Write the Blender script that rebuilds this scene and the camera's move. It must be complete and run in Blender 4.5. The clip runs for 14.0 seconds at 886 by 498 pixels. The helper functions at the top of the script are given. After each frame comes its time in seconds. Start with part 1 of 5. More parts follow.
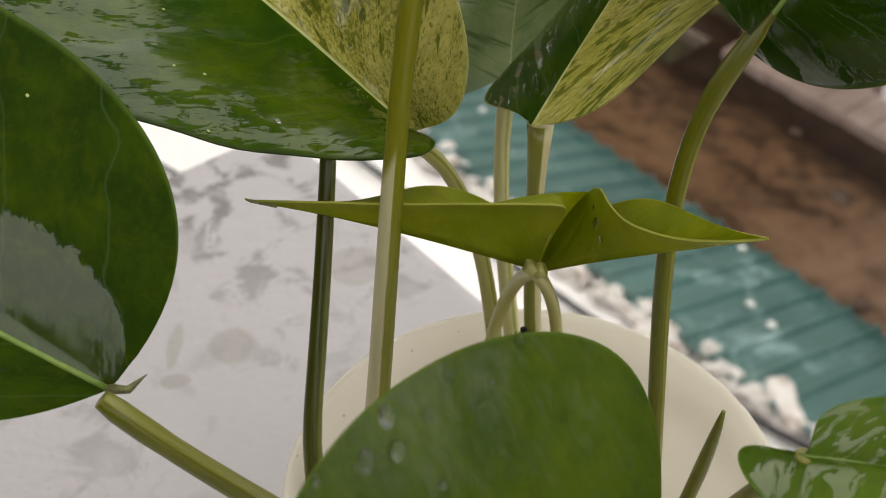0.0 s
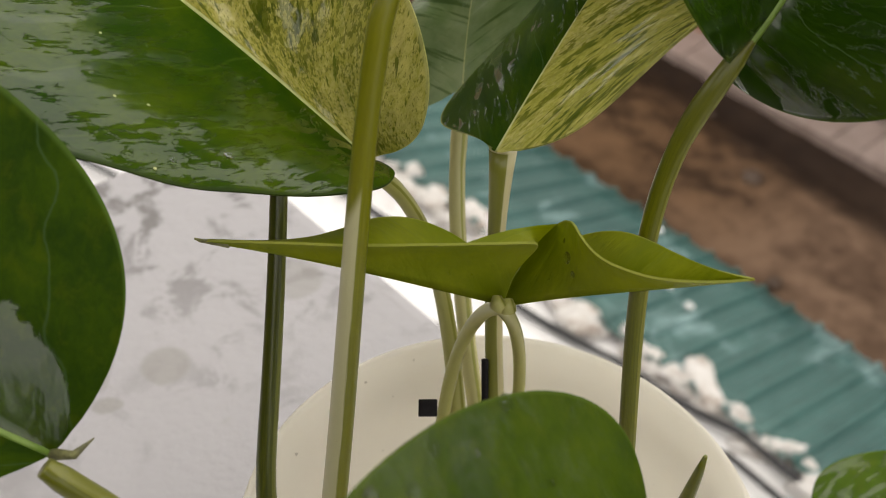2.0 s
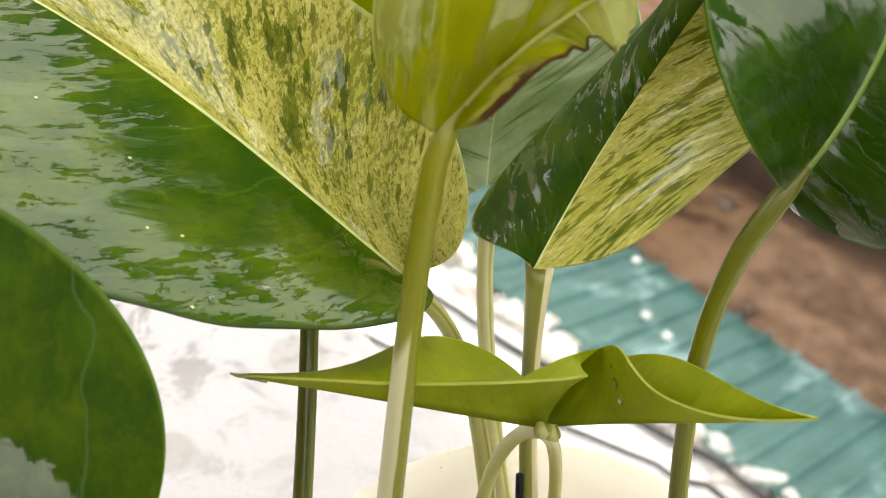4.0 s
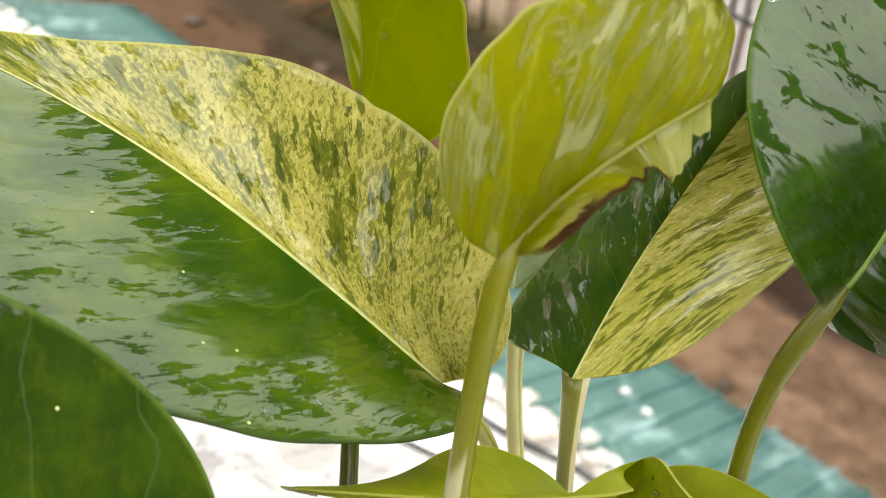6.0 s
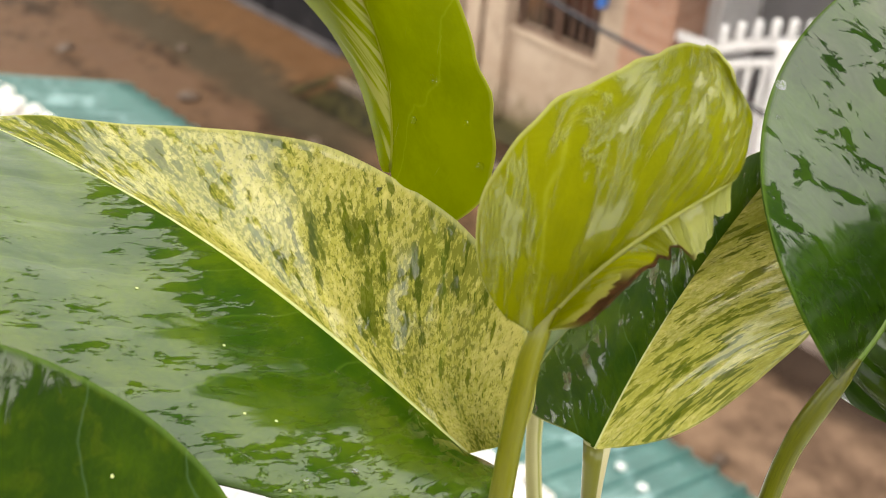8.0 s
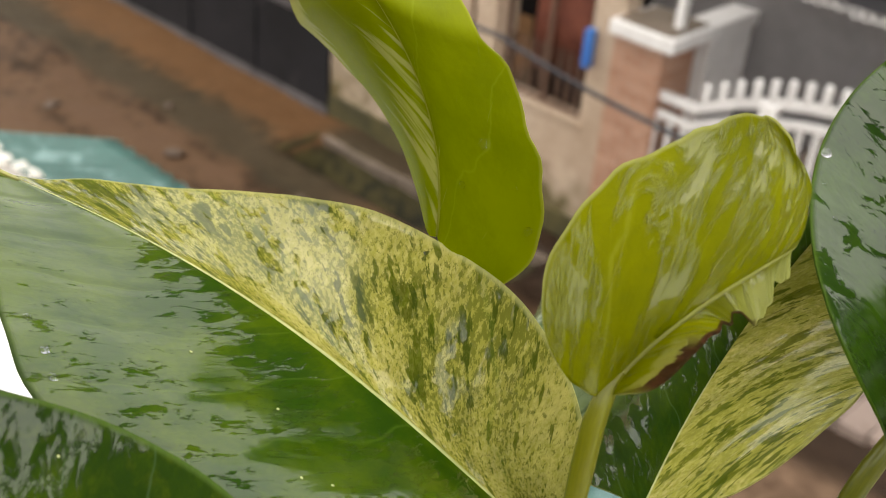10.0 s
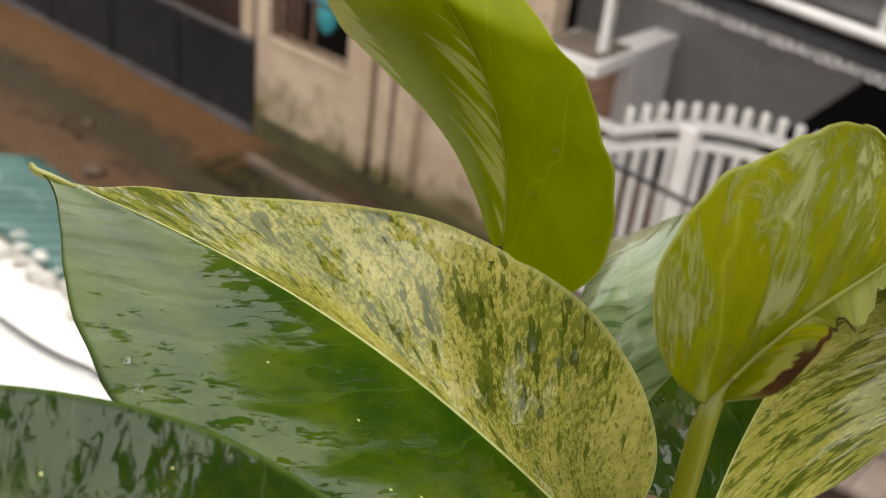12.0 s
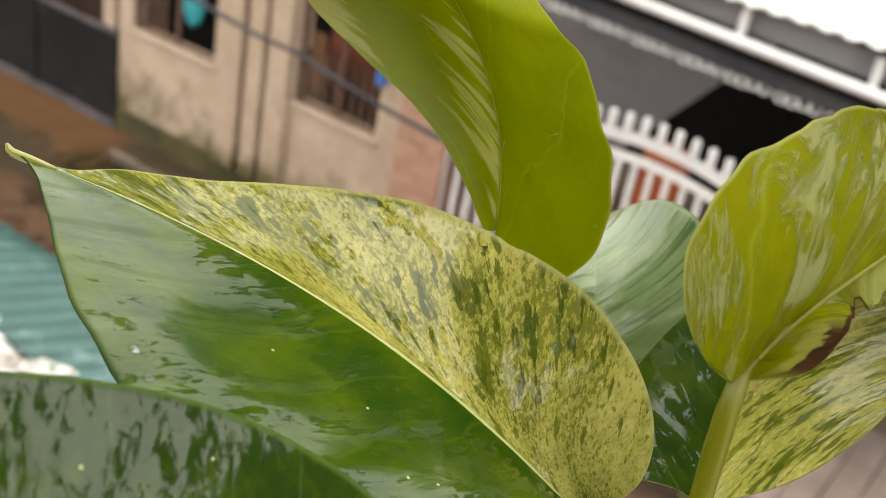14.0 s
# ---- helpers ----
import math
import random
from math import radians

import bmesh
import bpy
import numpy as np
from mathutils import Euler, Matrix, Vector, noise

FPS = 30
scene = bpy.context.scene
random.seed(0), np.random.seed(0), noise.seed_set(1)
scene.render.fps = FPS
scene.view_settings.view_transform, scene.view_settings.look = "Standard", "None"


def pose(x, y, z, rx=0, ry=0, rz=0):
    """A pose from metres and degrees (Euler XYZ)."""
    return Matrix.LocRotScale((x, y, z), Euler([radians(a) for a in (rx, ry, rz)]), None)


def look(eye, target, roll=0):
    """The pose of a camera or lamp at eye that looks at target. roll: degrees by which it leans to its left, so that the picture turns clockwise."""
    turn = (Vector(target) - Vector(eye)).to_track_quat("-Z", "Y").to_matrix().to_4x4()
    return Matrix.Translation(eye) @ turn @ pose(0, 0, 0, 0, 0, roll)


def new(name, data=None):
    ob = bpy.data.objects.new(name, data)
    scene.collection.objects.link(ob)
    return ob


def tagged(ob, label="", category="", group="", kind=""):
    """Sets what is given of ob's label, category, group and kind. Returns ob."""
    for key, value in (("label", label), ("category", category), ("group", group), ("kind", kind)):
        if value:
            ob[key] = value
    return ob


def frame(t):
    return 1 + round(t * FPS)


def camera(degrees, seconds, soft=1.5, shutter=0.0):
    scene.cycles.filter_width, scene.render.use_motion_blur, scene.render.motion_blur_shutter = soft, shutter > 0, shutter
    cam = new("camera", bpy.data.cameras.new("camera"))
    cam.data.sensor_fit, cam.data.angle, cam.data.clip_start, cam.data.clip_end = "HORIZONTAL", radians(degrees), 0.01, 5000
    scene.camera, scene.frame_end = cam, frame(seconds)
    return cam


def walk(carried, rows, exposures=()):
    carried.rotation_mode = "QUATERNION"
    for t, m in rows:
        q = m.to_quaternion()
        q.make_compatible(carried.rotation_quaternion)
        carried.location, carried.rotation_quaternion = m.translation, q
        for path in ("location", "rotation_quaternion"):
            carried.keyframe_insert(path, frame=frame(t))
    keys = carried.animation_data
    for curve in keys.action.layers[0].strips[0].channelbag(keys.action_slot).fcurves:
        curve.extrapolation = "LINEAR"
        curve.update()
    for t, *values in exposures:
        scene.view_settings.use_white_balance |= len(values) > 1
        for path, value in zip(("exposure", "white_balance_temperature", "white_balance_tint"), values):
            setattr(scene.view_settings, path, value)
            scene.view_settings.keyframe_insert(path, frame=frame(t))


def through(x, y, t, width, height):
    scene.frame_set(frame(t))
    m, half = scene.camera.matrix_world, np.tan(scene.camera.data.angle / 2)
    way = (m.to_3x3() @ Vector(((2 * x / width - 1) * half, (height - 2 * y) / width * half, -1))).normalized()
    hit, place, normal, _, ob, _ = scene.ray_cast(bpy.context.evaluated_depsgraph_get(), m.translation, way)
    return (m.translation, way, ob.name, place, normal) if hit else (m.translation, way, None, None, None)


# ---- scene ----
# The camera: a phone carried close to the plant, first looking down into the pot,
# then rising and sliding to the left.
cam = camera(42.0, 14.0, soft=0.8)
cam.data.dof.use_dof = True
cam.data.dof.focus_distance = 0.235
cam.data.dof.aperture_fstop = 24.0
walk(cam, [
    (0.0, pose(-0.0212, -0.1538, 0.3223, 48.00, 0.00, 0.00)),
    (0.5, pose(-0.0191, -0.1529, 0.3227, 47.67, -0.29, -0.28)),
    (1.0, pose(-0.0208, -0.1483, 0.3215, 47.28, -0.85, -1.32)),
    (1.5, pose(-0.0241, -0.1414, 0.3206, 47.12, -1.50, -2.68)),
    (2.0, pose(-0.0300, -0.1362, 0.3213, 47.19, -2.14, -3.53)),
    (2.5, pose(-0.0340, -0.1285, 0.3232, 47.08, -2.03, -4.14)),
    (5.0, pose(-0.0501, -0.1146, 0.3334, 50.42, -3.28, -5.27)),
    (5.5, pose(-0.0547, -0.1139, 0.3355, 51.37, -3.50, -5.42)),
    (6.0, pose(-0.0561, -0.1138, 0.3382, 52.17, -3.67, -5.58)),
    (6.5, pose(-0.0589, -0.1123, 0.3380, 52.70, -3.86, -5.66)),
    (7.0, pose(-0.0612, -0.1124, 0.3386, 53.54, -3.95, -5.86)),
    (7.5, pose(-0.0628, -0.1161, 0.3425, 54.82, -3.95, -5.85)),
    (8.0, pose(-0.0647, -0.1214, 0.3442, 55.88, -3.87, -5.93)),
    (10.5, pose(-0.0862, -0.1210, 0.3459, 59.16, -4.83, -6.93)),
    (11.0, pose(-0.0952, -0.1197, 0.3447, 59.51, -5.29, -7.58)),
    (11.5, pose(-0.1024, -0.1172, 0.3422, 59.90, -5.67, -8.71)),
    (12.0, pose(-0.1094, -0.1162, 0.3398, 60.07, -6.42, -9.87)),
    (12.5, pose(-0.1150, -0.1167, 0.3385, 60.31, -6.95, -11.07)),
    (13.0, pose(-0.1242, -0.1119, 0.3372, 60.48, -7.85, -12.47)),
    (13.5, pose(-0.1331, -0.1077, 0.3335, 60.62, -8.60, -13.88)),
    (14.0, pose(-0.1348, -0.1085, 0.3321, 60.72, -9.47, -15.74)),
], exposures=[
    (0.0, 0.13, 7450, 11), (0.5, -0.10, 7450, 11), (1.5, -0.11, 7450, 11), (2.0, 0.22, 7450, 11), (2.5, 0.92, 7450, 11), (5.0, 1.18, 7450, 8), (6.0, 1.28, 7450, 8), (7.0, 1.48, 7450, 8), (8.0, 1.30, 7450, 8),
    (10.5, 0.80, 7450, 8), (12.0, 0.64, 7450, 8), (13.0, 0.76, 7450, 8), (14.0, 0.96, 7450, 8),
])

# Overcast daylight after rain.
world = bpy.data.worlds.new("world")
scene.world = world
world.use_nodes = True
wn, wl = world.node_tree.nodes, world.node_tree.links
sky = wn.new("ShaderNodeTexSky")
sky.sky_type = "NISHITA"
sky.sun_disc = False
sky.sun_elevation = radians(79)
sky.sun_rotation = radians(245)
sky.air_density, sky.dust_density, sky.ozone_density = 1.0, 4.0, 1.0
# cloud cover takes most of the blue out of the sky
grey_sky = wn.new("ShaderNodeHueSaturation")
grey_sky.inputs["Saturation"].default_value = 0.3
wl.new(sky.outputs["Color"], grey_sky.inputs["Color"])
cloud = wn.new("ShaderNodeMix")
cloud.data_type = "RGBA"
cloud.inputs[0].default_value = 0.7
cloud.inputs[7].default_value = (7.5, 7.9, 8.3, 1.0)
wl.new(grey_sky.outputs["Color"], cloud.inputs[6])
wl.new(cloud.outputs[2], wn["Background"].inputs["Color"])
wn["Background"].inputs["Strength"].default_value = 0.15
sun_data = bpy.data.lights.new("sun", "SUN")
sun_data.energy, sun_data.angle, sun_data.color = 1.0, radians(140), (1.0, 0.97, 0.92)
sun = new("sun", sun_data)
sun.matrix_world = look((0, 0, 0), (0.17, 0.08, -1.0))


# ---- materials ----
class Graph:
    """Short ways to write node graphs."""

    def __init__(self, name):
        self.mat = bpy.data.materials.new(name)
        self.mat.use_nodes = True
        self.t = self.mat.node_tree
        self.bsdf = self.t.nodes["Principled BSDF"]
        self.out = self.t.nodes["Material Output"]

    def put(self, socket, value):
        if hasattr(value, "is_output"):
            self.t.links.new(value, socket)
        elif isinstance(value, (tuple, list)):
            socket.default_value = tuple(value) if len(value) == len(socket.default_value) else (*value, 1.0)
        else:
            socket.default_value = value

    def math(self, op, a, b=0.0, clamp=False):
        n = self.t.nodes.new("ShaderNodeMath")
        n.operation, n.use_clamp = op, clamp
        self.put(n.inputs[0], a)
        self.put(n.inputs[1], b)
        return n.outputs[0]

    def step(self, v, lo, hi):
        n = self.t.nodes.new("ShaderNodeMapRange")
        n.interpolation_type = "SMOOTHSTEP"
        self.put(n.inputs[0], v)
        self.put(n.inputs[1], lo)
        self.put(n.inputs[2], hi)
        return n.outputs[0]

    def vec(self, x, y, z=0.0):
        n = self.t.nodes.new("ShaderNodeCombineXYZ")
        for s, v in zip(n.inputs, (x, y, z)):
            self.put(s, v)
        return n.outputs[0]

    def split(self, v):
        n = self.t.nodes.new("ShaderNodeSeparateXYZ")
        self.put(n.inputs[0], v)
        return n.outputs

    def noise(self, v, scale=1.0, detail=4.0, rough=0.55, warp=0.0):
        n = self.t.nodes.new("ShaderNodeTexNoise")
        if v is not None:
            self.put(n.inputs["Vector"], v)
        n.inputs["Scale"].default_value = scale
        n.inputs["Detail"].default_value = detail
        n.inputs["Roughness"].default_value = rough
        n.inputs["Distortion"].default_value = warp
        return n.outputs["Fac"]

    def mix(self, fac, a, b):
        n = self.t.nodes.new("ShaderNodeMix")
        n.data_type = "RGBA"
        self.put(n.inputs[0], fac)
        self.put(n.inputs[6], a)
        self.put(n.inputs[7], b)
        return n.outputs[2]

    def coords(self, kind="Object"):
        return self.t.nodes.new("ShaderNodeTexCoord").outputs[kind]

    def position(self):
        return self.t.nodes.new("ShaderNodeNewGeometry").outputs["Position"]

    def uv(self, name):
        n = self.t.nodes.new("ShaderNodeUVMap")
        n.uv_map = name
        return n.outputs[0]

    def random(self):
        return self.t.nodes.new("ShaderNodeObjectInfo").outputs["Random"]

    def bump(self, height, strength, distance):
        n = self.t.nodes.new("ShaderNodeBump")
        n.inputs["Strength"].default_value = strength
        n.inputs["Distance"].default_value = distance
        self.put(n.inputs["Height"], height)
        self.put(self.bsdf.inputs["Normal"], n.outputs[0])
        return n.outputs[0]

    def set(self, **values):
        for k, v in values.items():
            self.put(self.bsdf.inputs[k.replace("_", " ")], v)
        return self.mat


def surface(name, c1, c2, scale=4.0, rough=0.6, bump=0.3, size=0.01, fine=8.0, stain=None, amount=0.5, metal=0.0, coat=0.0, where="Object", gloss=0.5):
    """A mottled surface: two colours at a large and a fine scale, optional stains, and relief."""
    g = Graph(name)
    v = g.position() if where == "World" else g.coords(where)
    big = g.noise(v, scale, 5.0, 0.6, 0.4)
    small = g.noise(v, scale * fine, 6.0, 0.65)
    f = g.step(g.math("ADD", g.math("MULTIPLY", big, 0.65), g.math("MULTIPLY", small, 0.35)), 0.36, 0.64)
    col = g.mix(f, c1, c2)
    if stain:
        s = g.step(g.noise(v, scale * 1.7, 7.0, 0.7, 0.8), 0.62 - 0.2 * amount, 0.72 - 0.1 * amount)
        col = g.mix(g.math("MULTIPLY", s, 0.8), col, stain)
    g.bump(g.math("ADD", big, small), bump, size)
    r = g.math("ADD", rough - 0.12, g.math("MULTIPLY", small, 0.24))
    g.set(Base_Color=col, Roughness=r, Metallic=metal, Coat_Weight=coat, Specular_IOR_Level=gloss)
    return g.mat


def leaf_material(name, green, deep, pale=(0.4, 0.45, 0.15), cream_b=False, film_a=0.5, film_b=0.5, through=0.25, fleck=None, vein=0.4, line=0.0,
                  edge=(0.5, 0.5, 0.2), edge_a=None, rim_w=0.5, seed=0.0, dull=0.2, scorch=False, slope_a=0.75, slope_b=0.75, patch=1.0, stretch=1.0,
                  wet=(), dark=(), mottle=0.0, relief=1.0, pucker=1.0, gloss_rough=0.09, hem=None, lace=0.65, flow=1.0, soft=0.012, streak=(), short=1.0, coat_ior=1.5):
    """A leaf blade: green, or marbled in cream along its side veins, partly under a smooth glossy film of rain water with ragged
    edges, with a thin margin and fine veins. film_* say how much of either half the film takes (1 is all of it); wet and dark list
    places (half, along, out, two reaches, weight) where water stands or the marbling is greener; hem gives how far the film keeps
    off the midrib (reach, end)."""
    g = Graph(name)
    fleck = fleck or green
    x, y, _ = g.split(g.uv("leaf"))
    along, rel, _ = g.split(g.uv("rel"))
    rel = g.math("SUBTRACT", g.math("MULTIPLY", rel, 2.0), 1.0)
    r = g.math("ABSOLUTE", rel)
    side = g.step(rel, -0.001, 0.001)
    other = g.math("SUBTRACT", 1.0, side)
    ay = g.math("ABSOLUTE", y)
    # p runs across the side veins, q along them
    na, nb = math.hypot(1, slope_a), math.hypot(1, slope_b)

    def by_side(a, b):
        return g.math("ADD", g.math("MULTIPLY", other, a), g.math("MULTIPLY", side, b))

    ca, cb = by_side(1 / na, 1 / nb), by_side(slope_a / na, slope_b / nb)
    p = g.math("SUBTRACT", g.math("MULTIPLY", x, ca), g.math("MULTIPLY", ay, cb))
    q = g.math("ADD", g.math("MULTIPLY", x, cb), g.math("MULTIPLY", ay, ca))
    s7 = g.math("ADD", g.math("MULTIPLY", side, 3.7), seed)

    def field(kp, kq, add=0.0, detail=5.0, rough=0.62, warp=0.5):
        return g.noise(g.vec(g.math("MULTIPLY", p, kp), g.math("MULTIPLY", q, kq), g.math("ADD", s7, add)), 1.0, detail, rough, warp)

    def places(spots):
        total = 0.0
        for half, u, v, ru, rv, w in spots:
            du = g.math("DIVIDE", g.math("SUBTRACT", along, u), ru)
            dv = g.math("DIVIDE", g.math("SUBTRACT", r, v), rv)
            near = g.step(g.math("ADD", g.math("MULTIPLY", du, du), g.math("MULTIPLY", dv, dv)), 1.0, 0.0)
            near = g.math("MULTIPLY", near, side if half else other)
            total = g.math("ADD", total, g.math("MULTIPLY", near, w))
        return total

    def less(a, b):
        return g.math("SUBTRACT", a, b)

    def plus(a, b):
        return g.math("ADD", a, b)

    def times(a, b):
        return g.math("MULTIPLY", a, b)

    tone = g.noise(g.vec(times(x, 6.0), times(y, 6.0), s7), 1.0, 4.0)
    grain = field(60.0, 34.0, 6.0, 6.0, 0.72)
    col = g.mix(g.step(plus(times(tone, 0.7), times(grain, 0.3)), 0.36, 0.64), deep, green)
    if mottle:
        col = g.mix(times(g.step(field(26.0, 20.0, 12.0, 4.0), 0.5, 0.68), mottle), col, (0.13, 0.15, 0.004))
    # marbling: broad green streaks, slim flecks, and a lace of specks whose density drifts
    if cream_b:
        shift = places(dark) if dark else 0.0
        drift = plus(times(less(field(16.0 * flow, 3.0 * flow * short, 0.0, 5.0, 0.6, 0.4), 0.5), 0.8), shift)
        broad = g.step(plus(field(24.0 * flow, 3.4 * flow * short, 1.0, 7.0, 0.6, 0.3), times(shift, 0.6)), 0.6, 0.625)
        slim = g.step(plus(field(90.0 * flow, 12.0 * flow * short, 2.0, 4.0, 0.58, 0.2), times(drift, 0.35)), 0.575, 0.605)
        specks = g.step(plus(field(230.0 * flow, 60.0 * flow * short, 4.0, 5.0, 0.7, 0.2), times(drift, 0.5)), 0.5, 0.56)
        veil = g.step(plus(field(120.0 * flow, 44.0 * flow * short, 5.0, 8.0, 0.76, 0.2), times(drift, 0.7)), 0.34, 0.58)
        cream = g.mix(g.step(plus(times(grain, 0.55), times(tone, 0.45)), 0.36, 0.64), tuple(c * 0.85 for c in pale), tuple(min(1.0, c * 1.18) for c in pale))
        mid = tuple(0.5 * a + 0.5 * b for a, b in zip(pale, fleck))
        deepest = (0.42 * fleck[0], 0.58 * fleck[1], 0.5 * fleck[2])
        cream = g.mix(times(veil, 0.7), cream, (mid[0], mid[1] * 1.04, mid[2] * 0.45))
        cream = g.mix(times(specks, lace), cream, fleck)
        cream = g.mix(times(broad, 0.82), cream, g.mix(g.step(grain, 0.4, 0.6), tuple(c * 1.15 for c in fleck), tuple(c * 0.75 for c in fleck)))
        cream = g.mix(times(slim, 0.8), cream, g.mix(g.step(plus(tone, drift), 0.5, 0.66), fleck, deepest))
        col = g.mix(side, col, cream)
    if streak:
        run = plus(field(80.0, 3.2, 30.0, 4.0, 0.55, 0.2), places(streak))
        col = g.mix(times(g.step(run, 0.66, 0.8), 0.8), col, pale)
    # the film of water: ragged outline, dry islands in it
    b1 = field(10.0 * patch, 4.6 * patch * stretch, 8.0, 9.0, 0.7, 0.8)
    b3 = field(30.0 * patch, 13.0 * patch * stretch, 10.0, 7.0, 0.68, 0.7)
    cover = plus(times(plus(times(b1, 0.4), times(b3, 0.6)), 1.6), by_side(film_a, film_b))
    if cream_b:
        cover = by_side(cover, plus(times(field(42.0 * flow, 6.0 * flow, 20.0, 7.0, 0.64, 0.3), 1.6), film_b))
    if hem:
        keep = times(hem[0], less(1.0, g.math("POWER", g.math("DIVIDE", along, hem[1]), 3.0)))
        cover = plus(cover, times(less(field(44.0, 12.0, 9.0, 9.0, 0.76, 0.6), 0.5), 1.9))
        out = g.math("MINIMUM", times(less(r, keep), 1.1), plus(-0.05, times(along, 0.42)))
        cover = plus(cover, times(other, g.math("MAXIMUM", out, -0.5)))
    if wet:
        cover = plus(cover, places(wet))
    film = g.step(cover, 1.3 - soft, 1.3 + soft)
    film = times(film, g.step(r, 1.0, 0.96))
    # side veins, a net of finer ones, and the margin
    sway = times(less(field(3.0, 3.0, 16.0, 2.0), 0.5), 0.8)
    vn = g.math("PINGPONG", plus(times(p, 7.0), plus(sway, times(tone, 0.3))), 0.5)
    fine = g.math("PINGPONG", plus(times(p, 31.0), grain), 0.5)
    bright = tuple(min(1, c * 1.6 + 0.02) for c in green)
    col = g.mix(times(g.step(vn, 0.03, 0.0), 0.35 * vein), col, bright)
    if line:
        col = g.mix(times(g.step(vn, 0.016, 0.004), line), col, (*(min(1, c * 1.5 + 0.04) for c in green[:2]), green[2] + 0.1))
    col = g.mix(times(g.step(r, 0.975, 0.995), rim_w), col, g.mix(side, edge_a or edge, edge))
    if scorch:
        ragged = plus(r, times(less(field(22.0, 9.0, 21.0, 6.0, 0.62, 0.3), 0.5), 1.1))
        zone = times(side, times(g.step(along, 0.0, 0.05), g.step(along, 0.22, 0.14)))
        torn = times(side, times(g.step(along, 0.02, 0.06), g.step(along, 0.6, 0.5)))
        col = g.mix(times(side, times(g.step(r, 0.2, 0.7), times(g.step(along, 0.35, 0.6), 0.75))), col, (0.56, 0.58, 0.2))
        col = g.mix(times(zone, times(g.step(ragged, 0.5, 0.62), 0.5)), col, (0.5, 0.47, 0.14))
        burn = g.math("MAXIMUM", times(zone, g.step(ragged, 0.78, 0.82)), times(torn, g.step(r, 0.93, 0.96)))
        col = g.mix(burn, col, g.mix(g.step(grain, 0.4, 0.6), (0.035, 0.012, 0.006), (0.1, 0.036, 0.018)))
        film = times(film, less(1.0, burn))
    # relief: veins, puckers between them; the film lies smoother, with its own raised edge
    wav = g.noise(g.vec(times(p, 15.0), times(q, 5.0 * stretch), s7), 1.0, 3.0, 0.5, 0.6)
    ridge = times(g.step(vn, 0.22, 0.0), -0.8 * vein)
    h = plus(plus(ridge, times(fine, 0.05 * vein)), plus(times(wav, 0.9 * pucker), plus(times(grain, 0.14), times(film, 0.2))))
    nrm = g.bump(h, 0.6, 0.0013 * relief)
    skin = g.t.nodes.new("ShaderNodeBump")
    skin.inputs["Strength"].default_value, skin.inputs["Distance"].default_value = 0.5, 0.0013 * relief
    g.put(skin.inputs["Height"], plus(plus(times(ridge, 0.25), times(wav, 0.8 * pucker)), times(film, 0.3)))
    g.put(g.bsdf.inputs["Coat Normal"], skin.outputs[0])
    g.set(Base_Color=col, Roughness=less(plus(0.42, times(grain, 0.2)), times(film, 0.3)), Specular_IOR_Level=plus(dull, times(film, 0.15)), Coat_Weight=film, Coat_Roughness=plus(gloss_rough, times(tone, 0.06)), Coat_IOR=coat_ior)
    tr = g.t.nodes.new("ShaderNodeBsdfTranslucent")
    g.put(tr.inputs["Color"], g.mix(0.35, col, (0.4, 0.48, 0.005)))
    g.put(tr.inputs["Normal"], nrm)
    mx = g.t.nodes.new("ShaderNodeMixShader")
    mx.inputs[0].default_value = through
    g.t.links.new(g.bsdf.outputs[0], mx.inputs[1])
    g.t.links.new(tr.outputs[0], mx.inputs[2])
    g.t.links.new(mx.outputs[0], g.out.inputs["Surface"])
    return g.mat


def stalk_material(name, c1, c2, pale, seed=0.0, left=0.0, right=0.0, below=-1.0):
    """A leaf stalk: long streaks, a paler strip along one or both flanks, small dark flecks, satin skin."""
    g = Graph(name)
    u, v, _ = g.split(g.uv("stalk"))
    streaks = g.noise(g.vec(g.math("MULTIPLY", u, 7.0), g.math("MULTIPLY", v, 5.0), seed), 1.0, 4.0, 0.6)
    fine = g.noise(g.vec(g.math("MULTIPLY", u, 30.0), g.math("MULTIPLY", v, 22.0), seed), 1.0, 5.0, 0.7)
    col = g.mix(g.step(g.math("ADD", g.math("MULTIPLY", fine, 0.5), g.math("MULTIPLY", streaks, 0.5)), 0.22, 0.78), c1, c2)
    wob = g.math("ADD", u, g.math("MULTIPLY", g.math("SUBTRACT", streaks, 0.5), 0.25))
    if left:
        start = g.step(g.math("SUBTRACT", v, g.math("MULTIPLY", u, 0.12)), below, below + 0.05)
        col = g.mix(g.math("MULTIPLY", g.step(wob, 0.5, 0.57), g.math("MULTIPLY", start, left)), col, pale)
    if right:
        col = g.mix(g.math("MULTIPLY", g.step(wob, 0.36, 0.3), right), col, pale)
    fl = g.noise(g.vec(g.math("MULTIPLY", u, 30.0), g.math("MULTIPLY", v, 130.0), seed), 1.0, 2.0)
    col = g.mix(g.step(fl, 0.76, 0.8), col, (0.05, 0.04, 0.01))
    g.bump(g.math("ADD", streaks, g.math("MULTIPLY", fine, 0.4)), 0.3, 0.0003)
    g.set(Base_Color=col, Roughness=0.34, Specular_IOR_Level=0.25, Coat_Weight=0.45, Coat_Roughness=0.16)
    return g.mat


